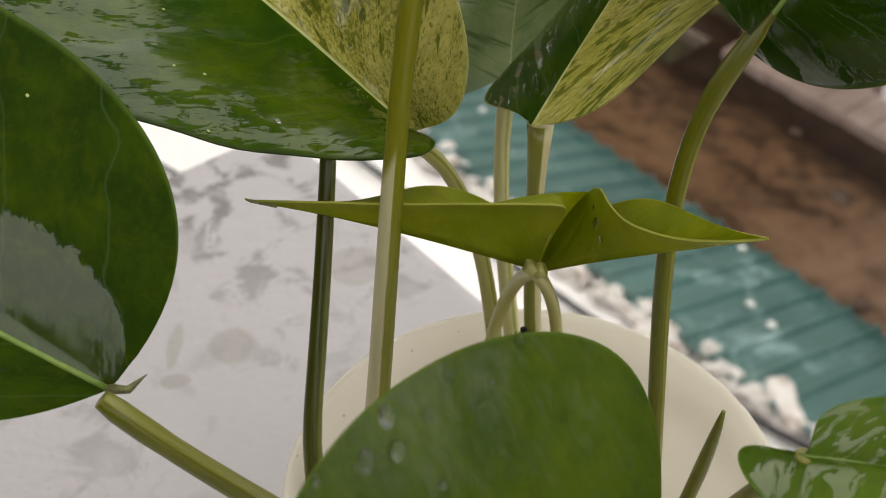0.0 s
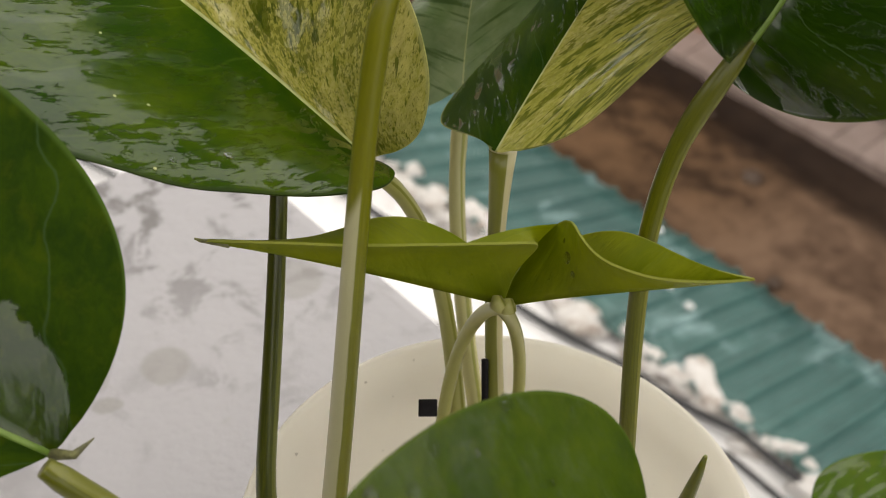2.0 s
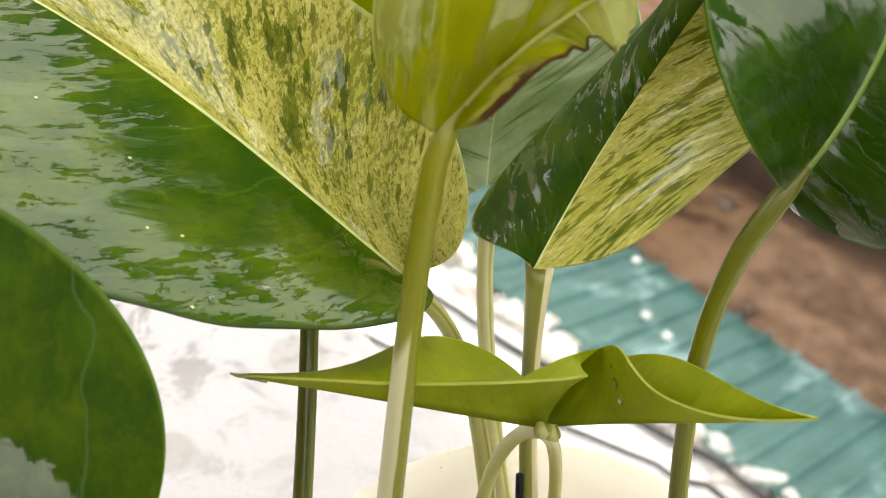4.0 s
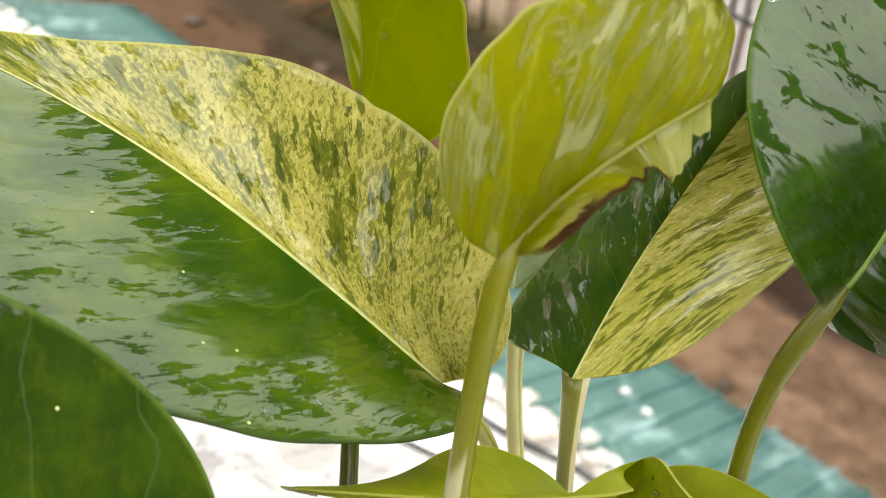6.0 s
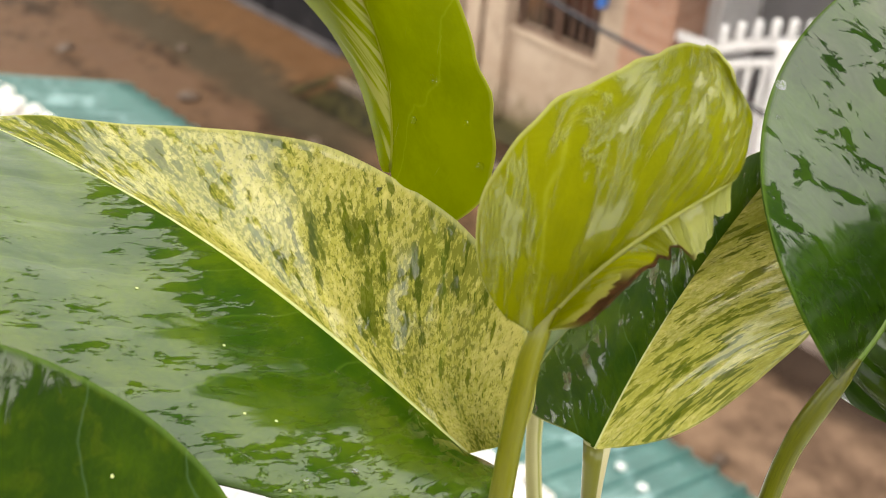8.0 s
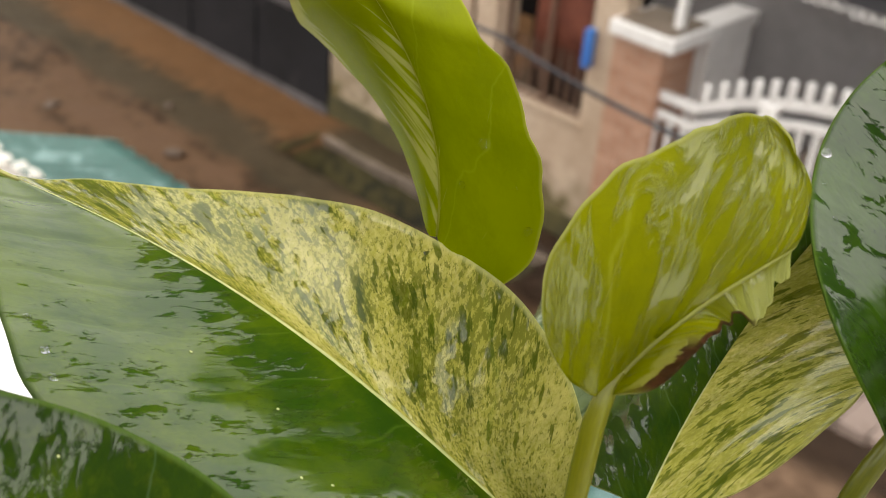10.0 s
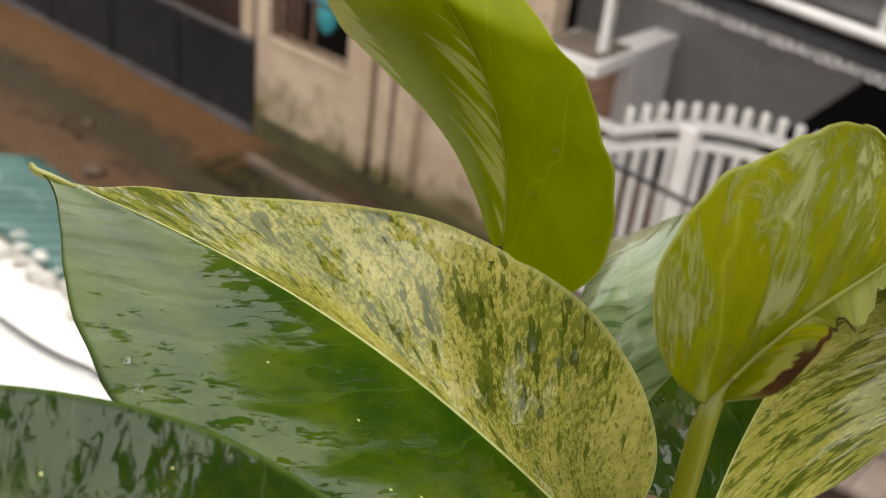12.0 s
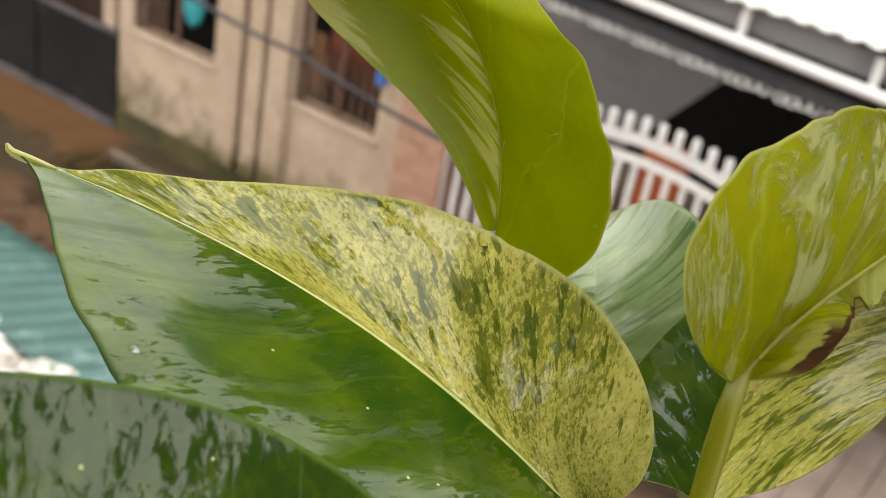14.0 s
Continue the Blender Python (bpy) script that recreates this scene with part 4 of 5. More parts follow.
# brick pillar with a white cap
def build_pillar():
    pillar = thing("brick_pillar", "red brick gate pillar with a white cap and pale joints", "pillar", STREET)
    x0, x1, y0, y1, z0, z1 = -5.12, -4.64, 7.4, 7.88, -5.1, -2.91
    part("core", block(x0 + 0.008, x1 - 0.008, y0 + 0.008, y1 - 0.008, z0, z1), M_JOINT, pillar, "pale mortar core")
    part("cap", block(x0 - 0.03, x1 + 0.12, y0 - 0.07, y1 + 0.07, z1, z1 + 0.12, 0.012), M_WHITE, pillar, "white painted cap")
    part("cap_top", block(x0 + 0.02, x1 + 0.07, y0 - 0.02, y1 + 0.02, z1 + 0.12, z1 + 0.14, 0.008), M_KERB, pillar, "mossy grey cap top")
    bl, bh, j = 0.205, 0.062, 0.011
    mesh = None
    row = 0
    z = z0
    while z + bh < z1:
        for face in (0, 1):
            start = -0.5 * bl if row % 2 else 0.0
            u = start
            while u < 0.48 - 0.02:
                a, b = max(u, 0.0), min(u + bl, 0.48)
                if b - a > 0.04:
                    if mesh is None:
                        bm = block(0, bl, 0, 0.06, 0, bh, 0.004)
                        mesh = bpy.data.meshes.new("brick")
                        bm.to_mesh(mesh)
                        bm.free()
                        mesh.materials.append(M_BRICK)
                    ob = new("brick", mesh)
                    ob.parent = pillar
                    dy = rng.uniform(-0.003, 0.003)
                    if face == 0:
                        ob.matrix_basis = Matrix.Translation((x0 + a, y0 + dy, z)) @ Matrix.Diagonal(((b - a) / bl, 1, 1, 1))
                    else:
                        ob.matrix_basis = Matrix.Translation((x1 + dy, y0 + a, z)) @ pose(0, 0, 0, 0, 0, 90) @ Matrix.Diagonal(((b - a) / bl, 1, 1, 1))
                u += bl + j
        z += bh + j
        row += 1
    part("rail_post", block(-4.69, -4.62, 7.56, 7.63, -2.77, -1.4, 0.006), M_WHITE, pillar, "white railing post on the cap")
    return pillar


build_pillar()
side = thing("side_wall", "low white-capped wall running back from the pillar", "wall", STREET)
part("body", block(-4.74, -4.56, 7.96, 8.6, -5.1, -2.91), M_WHITE, side)
part("cap", block(-4.78, -4.52, 7.96, 8.6, -2.91, -2.79, 0.012), M_WHITE, side, "white painted cap")
part("pipe", sweep([(-4.1, 8.52, -2.5), (-4.1, 8.52, -1.2)], 0.045, 12), M_GREY_WALL, side, "grey rain pipe", True)


# white driveway gate with an arched top and rounded finials
def arch(x):
    return -2.9 - 0.41 * min(1.0, abs(x + 2.85) / 1.45) ** 2


def build_white_gate():
    wg = thing("driveway_gate", "white painted metal driveway gate with rounded finials", "gate", STREET)
    yg = 7.48
    xs = [-4.8 + 0.04 * i for i in range(84)]

    def rail(dz, h, name):
        bm = bmesh.new()
        prof = [(-0.025, -h / 2), (0.025, -h / 2), (0.025, h / 2), (-0.025, h / 2)]
        rings = [[bm.verts.new((x, yg + a, arch(x) + dz + b)) for a, b in prof] for x in xs]
        for a, b in zip(rings, rings[1:]):
            for k in range(4):
                bm.faces.new((a[k], a[(k + 1) % 4], b[(k + 1) % 4], b[k]))
        bm.faces.new(rings[0][::-1])
        bm.faces.new(rings[-1])
        bmesh.ops.recalc_face_normals(bm, faces=bm.faces[:])
        part(name, bm, M_WHITE, wg)
    rail(0.0, 0.075, "top_rail")
    rail(-0.16, 0.06, "second_rail")
    part("bottom_rail", block(-4.8, -1.5, yg - 0.025, yg + 0.025, -4.86, -4.78, 0.006), M_WHITE, wg)
    part("post", block(-4.84, -4.74, yg - 0.05, yg + 0.05, -5.0, -3.3, 0.01), M_WHITE, wg)
    part("post", block(-3.74, -3.6, yg - 0.05, yg + 0.05, -5.0, -3.04, 0.01), M_WHITE, wg)
    part("post", block(-2.1, -1.96, yg - 0.05, yg + 0.05, -5.0, -3.05, 0.01), M_WHITE, wg)
    x = -4.64
    while x < -1.55:
        if min(abs(x + 4.79), abs(x + 3.67), abs(x + 2.03)) > 0.08:
            part("bar", block(x - 0.022, x + 0.022, yg - 0.012, yg + 0.012, -4.8, arch(x) - 0.16, 0.004), M_WHITE, wg)
        if x > -4.3:
            bm = bmesh.new()
            pts = [Vector((x, yg, arch(x) + 0.03 + 0.13 * k / 4)) for k in range(5)]
            pts += [Vector((x, yg, arch(x) + 0.16 + 0.034 * math.sin(a * math.pi / 10))) for a in range(1, 6)]
            rad = [0.034] * 5 + [0.034 * math.cos(a * math.pi / 10) + 0.001 for a in range(1, 6)]
            sweep(pts, rad, 10, bm)
            part("finial", bm, M_WHITE, wg, smooth=True)
        x += 0.1385
    return wg


build_white_gate()

# something orange stored behind the gate
bm = block(-3.05, -2.7, 7.75, 7.95, -3.6, -3.02, 0.03)
ob = mesh_object("orange_crate", bm, M_ORANGE)
ob.matrix_world = STREET
tagged(ob, "faded orange crate stacked behind the white gate", "crate")
bm = block(-3.45, -2.55, 7.72, 7.98, -5.0, -3.6, 0.03)
ob = mesh_object("storage_chest", bm, M_WOOD)
ob.matrix_world = STREET
tagged(ob, "dark brown storage chest standing behind the gate", "chest")
bm = block(-4.7, -3.5, 7.9, 8.1, -5.0, -3.9, 0.03)
ob = mesh_object("plaster_planter", bm, M_PINK)
ob.matrix_world = STREET
tagged(ob, "long pinkish planter box behind the gate", "planter")

# paving before and behind the gate
pav = thing("driveway_paving", "pinkish ribbed concrete paving of the driveway", "paving", STREET, kind="structure")
x = -5.0
while x < 2.4:
    part("paving_strip", block(x, x + 0.235, 6.98 + rng.uniform(-0.01, 0.01), 8.6, -5.3, -4.97 + rng.uniform(-0.004, 0.004), 0.008), M_PINK, pav)
    x += 0.245

# grey house behind the gate: wall, carport beam, dark garage, lace-trimmed eave, white roof
house = thing("grey_house", "grey rendered house with a dark carport and white roof", "house", STREET)
bm = bmesh.new()
for yy in (8.6, 8.64):
    vs = [bm.verts.new((x, yy, z)) for x, z in [(-5.6, -5.2), (-4.9, -5.2), (-1.52, -0.9), (-5.6, -0.9)]]
    bm.faces.new(vs)
bm.verts.ensure_lookup_table()
for k in range(4):
    bm.faces.new((bm.verts[k], bm.verts[(k + 1) % 4], bm.verts[4 + (k + 1) % 4], bm.verts[4 + k]))
bmesh.ops.recalc_face_normals(bm, faces=bm.faces[:])
part("wall_side", bm, M_GREY_WALL, house, "grey rendered wall with a raking edge")
# back, right wall and ceiling are painted near-black to give the carport's shade
part("garage_back", block(-12.0, 4.0, 11.8, 12.0, -5.2, -0.9), M_DARK, house, "carport back wall, painted near-black for shade")
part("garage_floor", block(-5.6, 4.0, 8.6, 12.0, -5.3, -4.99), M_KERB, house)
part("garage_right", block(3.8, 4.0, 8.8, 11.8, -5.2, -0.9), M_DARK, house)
part("ceiling_boards", block(-3.55, 4.0, 7.6, 11.8, -1.86, -1.8), M_DARK, house, "carport ceiling, painted near-black for shade")
part("fascia", block(-4.5, 4.0, 7.42, 7.47, -2.12, -1.9, 0.008), M_FASCIA, house, "grey fascia board")
# thin near-black line along the fascia, below the gutter
part("fascia_upper", block(-4.5, 4.0, 7.38, 7.42, -1.985, -1.945, 0.008), M_DARK, house)
part("gutter", sweep([(-4.5, 7.36, -1.875), (-2, 7.36, -1.88), (4.0, 7.36, -1.89)], 0.042, 10), M_WHITE, house, "white round gutter", True)
part("eave_gap", block(-4.5, 4.0, 7.5, 7.54, -1.84, -1.66), M_GREY_WALL, house)
for i in range(9):
    part("eave_strut", block(-4.4 + i * 0.95, -4.34 + i * 0.95, 7.4, 7.45, -1.86, -1.66, 0.005), M_WHITE, house)
bm = bmesh.new()
n = 170
rows = []
for j in range(4):
    f = j / 3
    rows.append([bm.verts.new((-4.6 + 8.8 * i / n, 7.32 + f * 5.0, -1.64 + f * 1.1 + 0.016 * math.sin(i * 1.9))) for i in range(n + 1)])
for a, b in zip(rows, rows[1:]):
    for i in range(n):
        bm.faces.new((a[i], a[i + 1], b[i + 1], b[i])).smooth = True
ob = part("roof", bm, M_ROOF_WHITE, house, "white corrugated roof sheet", True)
ob.modifiers.new("thickness", "SOLIDIFY").thickness = 0.004
for ob in house.children:
    if ob.name.split(".")[0] in ("fascia", "fascia_upper", "gutter", "eave_gap", "eave_strut"):
        for v in ob.data.vertices:
            v.co.z -= 0.035 * (v.co.x + 3.3)
# lace of small rings under the fascia
ring = bmesh.new()
seg = [Vector((0.036 * math.cos(k * math.tau / 14), 0, 0.036 * math.sin(k * math.tau / 14))) for k in range(15)]
sweep(seg, 0.009, 6, ring, caps=False)
ring_mesh = bpy.data.meshes.new("lace_ring")
ring.to_mesh(ring_mesh)
ring.free()
ring_mesh.materials.append(M_WHITE)
x = -4.45
k = 0
while x < 0.6:
    ob = new("lace_ring", ring_mesh)
    ob.parent = house
    ob.matrix_basis = pose(x, 7.44, -2.15 - 0.035 * (x + 3.3) - (0.012 if k % 4 in (1, 2) else 0))
    x += 0.085 if k % 4 else 0.12
    k += 1


# ---- the plant and its pot ----
POT = (0.0003, 0.0085)
RIM_Z, RIM_R, FOOT_R = 0.102, 0.0578, 0.044


def build_pot():
    prof = [(0.0, 0.003), (FOOT_R - 0.006, 0.003), (FOOT_R - 0.004, 0.0), (FOOT_R, 0.0), (FOOT_R + 0.001, 0.004)]
    prof += [(FOOT_R + 0.001 + (RIM_R - 0.003 - FOOT_R) * k / 8, 0.004 + 0.088 * k / 8) for k in range(1, 9)]
    prof += [(RIM_R + 0.0005, 0.0925), (RIM_R + 0.001, 0.0945), (RIM_R + 0.001, RIM_Z - 0.001), (RIM_R + 0.0004, RIM_Z), (RIM_R - 0.0008, RIM_Z), (RIM_R - 0.0016, RIM_Z - 0.0012)]
    prof += [(RIM_R - 0.004 - (RIM_R - FOOT_R) * k / 8, RIM_Z - 0.008 - 0.09 * k / 8) for k in range(9)]
    prof += [(0.0, 0.004)]
    bm = bmesh.new()
    n = 96
    rings = [[bm.verts.new((r * math.cos(a * math.tau / n), r * math.sin(a * math.tau / n), z)) for a in range(n)] if r else [bm.verts.new((0, 0, z))] for r, z in prof]
    for a, b in zip(rings, rings[1:]):
        for k in range(n):
            q = [a[k % len(a)], a[(k + 1) % len(a)], b[(k + 1) % len(b)], b[k % len(b)]]
            vs = list(dict.fromkeys(q))
            if len(vs) > 2:
                bm.faces.new(vs).smooth = True
    bmesh.ops.recalc_face_normals(bm, faces=bm.faces[:])
    pot = thing("flower_pot", "white round plastic flower pot with soil specks", "pot", pose(POT[0], POT[1], 0))
    part("pot_body", bm, M_POT, pot, smooth=True)
    soil = bmesh.new()
    bmesh.ops.create_circle(soil, cap_ends=True, segments=48, radius=FOOT_R - 0.004)
    bmesh.ops.subdivide_edges(soil, edges=soil.edges[:], cuts=1)
    for v in soil.verts:
        v.co.z = 0.012 + 0.002 * noise.noise(v.co * 90)
    part("soil", soil, M_SOIL, pot, "dark damp potting soil")
    return pot


build_pot()

# leaf shapes: midrib curve, width vectors of the two halves at stalk and tip, curl, outline
LEAF_A = dict(rib=((-0.0287, 0.0600, 0.1661), (-0.0617, 0.0648, 0.2002), (-0.0877, 0.0911, 0.2112), (-0.1440, 0.1129, 0.2232)),
    a0=(0.0344, -0.0304, 0.0029), a1=(-0.1006, -0.0679, 0.0177), b0=(0.0199, 0.0080, -0.0012), b1=(-0.0221, 0.0193, -0.0135),
    curl_a=-0.22, curl_b=2.37, shape=(0.645, 1.349, 0.105), shape_b=(0.666, 0.686), sag=(0.36, 0.0), wave=(0.0004, 0.0003))
LEAF_N = dict(rib=((-0.0251, 0.0279, 0.2249), (-0.0145, 0.0303, 0.2446), (0.0095, 0.0312, 0.2541), (0.0076, 0.0400, 0.2493)),
    a0=(-0.0139, -0.0073, 0.0091), a1=(0.0162, 0.0100, 0.0313), b0=(0.0096, -0.0010, 0.0061), b1=(-0.0138, 0.0064, -0.0087),
    curl_a=-1.38, curl_b=5.17, shape=(0.603, 0.535, -0.079), shape_b=(0.472, 0.995), wave=(0.0005, 0.0013))
LEAF_V = dict(rib=((-0.0013, 0.0561, 0.1704), (0.0155, 0.0791, 0.1865), (0.0277, 0.0849, 0.2062), (0.0373, 0.0807, 0.2302)),
    a0=(-0.0119, 0.0114, 0.0099), a1=(-0.0107, 0.0241, 0.0115), b0=(0.0272, -0.0031, 0.0039), b1=(0.0326, -0.0021, 0.0056),
    curl_a=-1.95, curl_b=1.19, shape=(0.621, 0.784, 0.346), shape_b=(0.631, 0.811))
LEAF_R = dict(rib=((0.0385, 0.0392, 0.2036), (0.0524, 0.0423, 0.2236), (0.0641, 0.0609, 0.2431), (0.0718, 0.0972, 0.2714)),
    a0=(-0.0192, -0.0229, 0.0229), a1=(-0.0549, 0.0354, -0.0081), b0=(-0.0079, 0.0035, -0.0067), b1=(0.0216, -0.0224, -0.0222),
    curl_a=0.01, curl_b=6.58, shape=(0.677, 0.648, 0.099), shape_b=(0.585, 0.753))
LEAF_L = dict(rib=((-0.0824, -0.0139, 0.1618), (-0.1241, -0.0105, 0.1935), (-0.1596, 0.0015, 0.2120), (-0.1927, 0.0234, 0.2244)),
    a0=(0.0287, 0.0153, 0.0247), a1=(0.0290, 0.0188, 0.0434), b0=(-0.0213, -0.0224, 0.0071), b1=(-0.0209, -0.0249, 0.0048),
    curl_a=0.46, curl_b=0.11, shape=(0.662, 0.731, 0.161), shape_b=(0.629, 0.811), sag=(-0.15, 0.0))
LEAF_F = dict(rib=((0.0164, -0.0369, 0.1532), (-0.0080, -0.0486, 0.1666), (-0.0274, -0.0572, 0.1820), (-0.0405, -0.0670, 0.1989)),
    a0=(0.0015, 0.0218, 0.0218), a1=(0.0013, 0.0286, 0.0168), b0=(0.0000, -0.0300, -0.0100), b1=(0.0000, -0.0300, -0.0100),
    curl_a=-0.02, curl_b=0.00, shape=(0.611, 0.755, 0.108), shape_b=(0.620, 0.800))
LEAF_G = dict(rib=((0.0361, -0.0398, 0.1756), (0.0520, -0.0427, 0.1766), (0.0681, -0.0468, 0.1765), (0.0846, -0.0511, 0.1752)),
    a0=(0.0059, 0.0047, 0.0051), a1=(0.0111, 0.0128, 0.0111), b0=(-0.0102, 0.0024, 0.0008), b1=(-0.0090, 0.0018, -0.0112),
    curl_a=-0.40, curl_b=3.59, shape=(0.645, 0.815, 0.476), shape_b=(0.610, 0.797))
LEAF_Y = dict(rib=((-0.0448, 0.0969, 0.2159), (-0.0422, 0.1044, 0.2520), (-0.0641, 0.1158, 0.2746), (-0.0984, 0.1339, 0.2979)),
    a0=(-0.0078, 0.0007, -0.0078), a1=(-0.0355, -0.0006, -0.0145), b0=(0.0059, -0.0221, -0.0240), b1=(0.0275, -0.0180, -0.0021),
    curl_a=-2.39, curl_b=-1.10, shape=(0.709, 0.603, -0.175), shape_b=(0.576, 0.613), droop=(0.57, (0.03, 0.15, -0.03)), wave=(0.0004, 0.0006))
LEAF_B = dict(rib=((-0.0028, 0.1149, 0.1460), (-0.0023, 0.1217, 0.1880), (0.0092, 0.1409, 0.1943), (0.0150, 0.1808, 0.1695)),
    a0=(-0.0273, -0.0066, -0.0153), a1=(-0.0288, -0.0048, -0.0124), b0=(0.0300, 0.0025, 0.0007), b1=(0.0282, 0.0038, 0.0026),
    curl_a=-0.68, curl_b=0.89, shape=(0.620, 0.799, 0.323), shape_b=(0.615, 0.796))
SPEAR_L = dict(rib=((-0.0007, 0.0314, 0.1493), (-0.0245, 0.0225, 0.1667), (-0.0421, 0.0210, 0.1743), (-0.0603, 0.0276, 0.1721)),
    a0=(0.0023, 0.0081, 0.0224), a1=(0.0040, -0.0030, 0.0055), b0=(0.0036, 0.0127, 0.0139), b1=(-0.0007, 0.0069, -0.0018),
    curl_a=-0.98, curl_b=-1.24, shape=(0.492, 0.743, 0.064), shape_b=(0.652, 0.762))
SPEAR_R = dict(rib=((0.0003, 0.0355, 0.1448), (0.0152, 0.0227, 0.1617), (0.0220, 0.0120, 0.1721), (0.0380, 0.0033, 0.1834)),
    a0=(0.0034, 0.0092, 0.0191), a1=(-0.0219, -0.0001, -0.0025), b0=(0.0019, 0.0131, 0.0108), b1=(0.0029, -0.0022, 0.0088),
    curl_a=-0.18, curl_b=0.42, shape=(0.618, 0.774, -0.097), shape_b=(0.620, 0.811))
# stalk curves from the leaf down
STEM_N = ((-0.0257, 0.0268, 0.2250), (-0.0321, 0.0183, 0.1917), (-0.0325, 0.0061, 0.1396), (-0.0426, -0.0070, 0.0701))
STEM_Y = ((-0.0470, 0.0952, 0.2126), (-0.0450, 0.0580, 0.1590), (-0.0511, 0.0127, 0.1165), (-0.0582, -0.0049, 0.0603))
STEM_A = ((-0.0282, 0.0562, 0.1659), (-0.0102, 0.0646, 0.1490), (-0.0067, 0.0508, 0.1129), (-0.0044, 0.0144, 0.0566))
STEM_B = ((-0.0041, 0.0993, 0.1524), (-0.0093, 0.0801, 0.1285), (-0.0025, 0.0518, 0.0950), (0.0068, 0.0143, 0.0514))
STEM_V = ((0.0012, 0.0621, 0.1665), (-0.0012, 0.0494, 0.1230), (0.0017, 0.0326, 0.0845), (0.0111, 0.0107, 0.0503))
STEM_R = ((0.0378, 0.0388, 0.2016), (0.0180, 0.0319, 0.1750), (0.0287, 0.0193, 0.1393), (0.0275, 0.0002, 0.0725))
STEM_L = ((-0.0823, -0.0184, 0.1642), (-0.0596, -0.0248, 0.1426), (-0.0322, -0.0176, 0.1097), (-0.0067, -0.0079, 0.0607))
STEM_S1 = ((-0.0004, 0.0261, 0.1540), (-0.0060, 0.0499, 0.1337), (-0.0134, 0.0465, 0.1069), (-0.0130, 0.0177, 0.0734))
STEM_S2 = ((-0.0028, 0.0260, 0.1551), (0.0094, 0.0483, 0.1255), (0.0101, 0.0456, 0.0976), (-0.0006, 0.0183, 0.0709))
SPROUT = ((0.0330, -0.0092, 0.1499), (0.0309, -0.0099, 0.1228), (0.0248, -0.0095, 0.0933), (0.0181, -0.0098, 0.0612))


plant = thing("pothos_plant", "wet variegated pothos with marbled heart-shaped leaves in the pot", "plant", pose(POT[0], POT[1], 0.012))
HOME = plant.matrix_world.inverted()


def planted(name, bm, material, parent, label="", smooth=True):
    """A part of the plant, given in world places."""
    bmesh.ops.transform(bm, matrix=HOME, verts=bm.verts[:])
    ob = mesh_object(name, bm, material)
    if smooth and name != "leaf":
        ob.data.polygons.foreach_set("use_smooth", [True] * len(ob.data.polygons))
    ob.parent = parent
    return tagged(ob, label)


def stalk_path(c, n=28, down=True):
    """A stalk's line from leaf to pot, kept inside the pot's wall and led into the soil."""
    pts = [Vector(p) for p in bezier(c, np.linspace(0, 1, n))]
    out = []
    for p in pts:
        d = Vector((p.x - POT[0], p.y - POT[1], 0))
        if p.z < RIM_Z + 0.002:
            f = max(0.0, min(1.0, p.z / RIM_Z))
            lim = FOOT_R + (RIM_R - FOOT_R) * f - 0.0055
            if d.length > lim:
                d *= lim / d.length
        out.append(Vector((POT[0] + d.x, POT[1] + d.y, p.z)))
    if down:
        e = out[-1]
        for k in range(1, 7):
            f = k / 6
            out.append(Vector((e.x + (POT[0] - e.x) * 0.35 * f, e.y + (POT[1] - e.y) * 0.35 * f, e.z + (0.008 - e.z) * f)))
    for _ in range(2):
        out = [out[0]] + [(a + b * 2 + c_) / 4 for a, b, c_ in zip(out, out[1:], out[2:])] + [out[-1]]
    return out


def build_stalk(c, r0, r1, material, parent, label="", flat=1.0, down=True, rib=None, flare=1.0, tuck=None):
    pts = stalk_path(c, down=down)
    n = len(pts)
    rad = [r0 + (r1 - r0) * min(1, i / (n * 0.6)) for i in range(n)]
    # small swelling below the blade
    for i in range(4):
        rad[i] *= 1.0 + (0.08 if flare == 1.0 else (flare - 1) * (1 - i / 4) ** 1.5)
    if tuck:
        pts = [pts[0] + Vector(tuck)] + pts
        rad = [rad[0] * 0.6] + rad
    elif rib:
        # it thins out along the midrib
        lead = [Vector(q) for q in bezier(rib, np.linspace(0.12, 0.02, 7))]
        pts = lead + pts[1:]
        rad = [r0 * (0.2 + 0.72 * (k / 6) ** 1.3) for k in range(7)] + rad[1:]
    elif flare == 1.0:
        rad[0] *= 0.8
    return planted("stalk", sweep(pts, rad, 14, uv="stalk", flat=flat), material, parent, label)


def build_rib(spec, material, parent, r0=0.0008, s1=0.97):
    """The midrib, standing proud of the blade on both faces."""
    s = np.linspace(0.0005, s1, 40)
    pts = blade_points(spec, s, np.zeros(40), 0)[0]
    return planted("midrib", sweep([Vector(p) for p in pts], [r0 * (1 - 0.75 * q) for q in s], 8), material, parent)


def build_leaf(spec, material, label, stalk=None, stalk_mat=None, radius=(0.0018, 0.0022), rib=M_RIB, rib_r=0.0008, seed=1.0, ripple=0.0004, stalk_label="", flat=1.0, rows=64, blend=False, flare=1.0):
    leaf = planted("leaf", blade(spec, rows=rows, seed=seed, ripple=ripple), material, plant, label)
    build_rib(spec, rib, leaf, rib_r)
    if stalk:
        build_stalk(stalk, radius[0], radius[1], stalk_mat, leaf, stalk_label, flat, rib=spec["rib"] if blend else None, flare=flare)
    return leaf


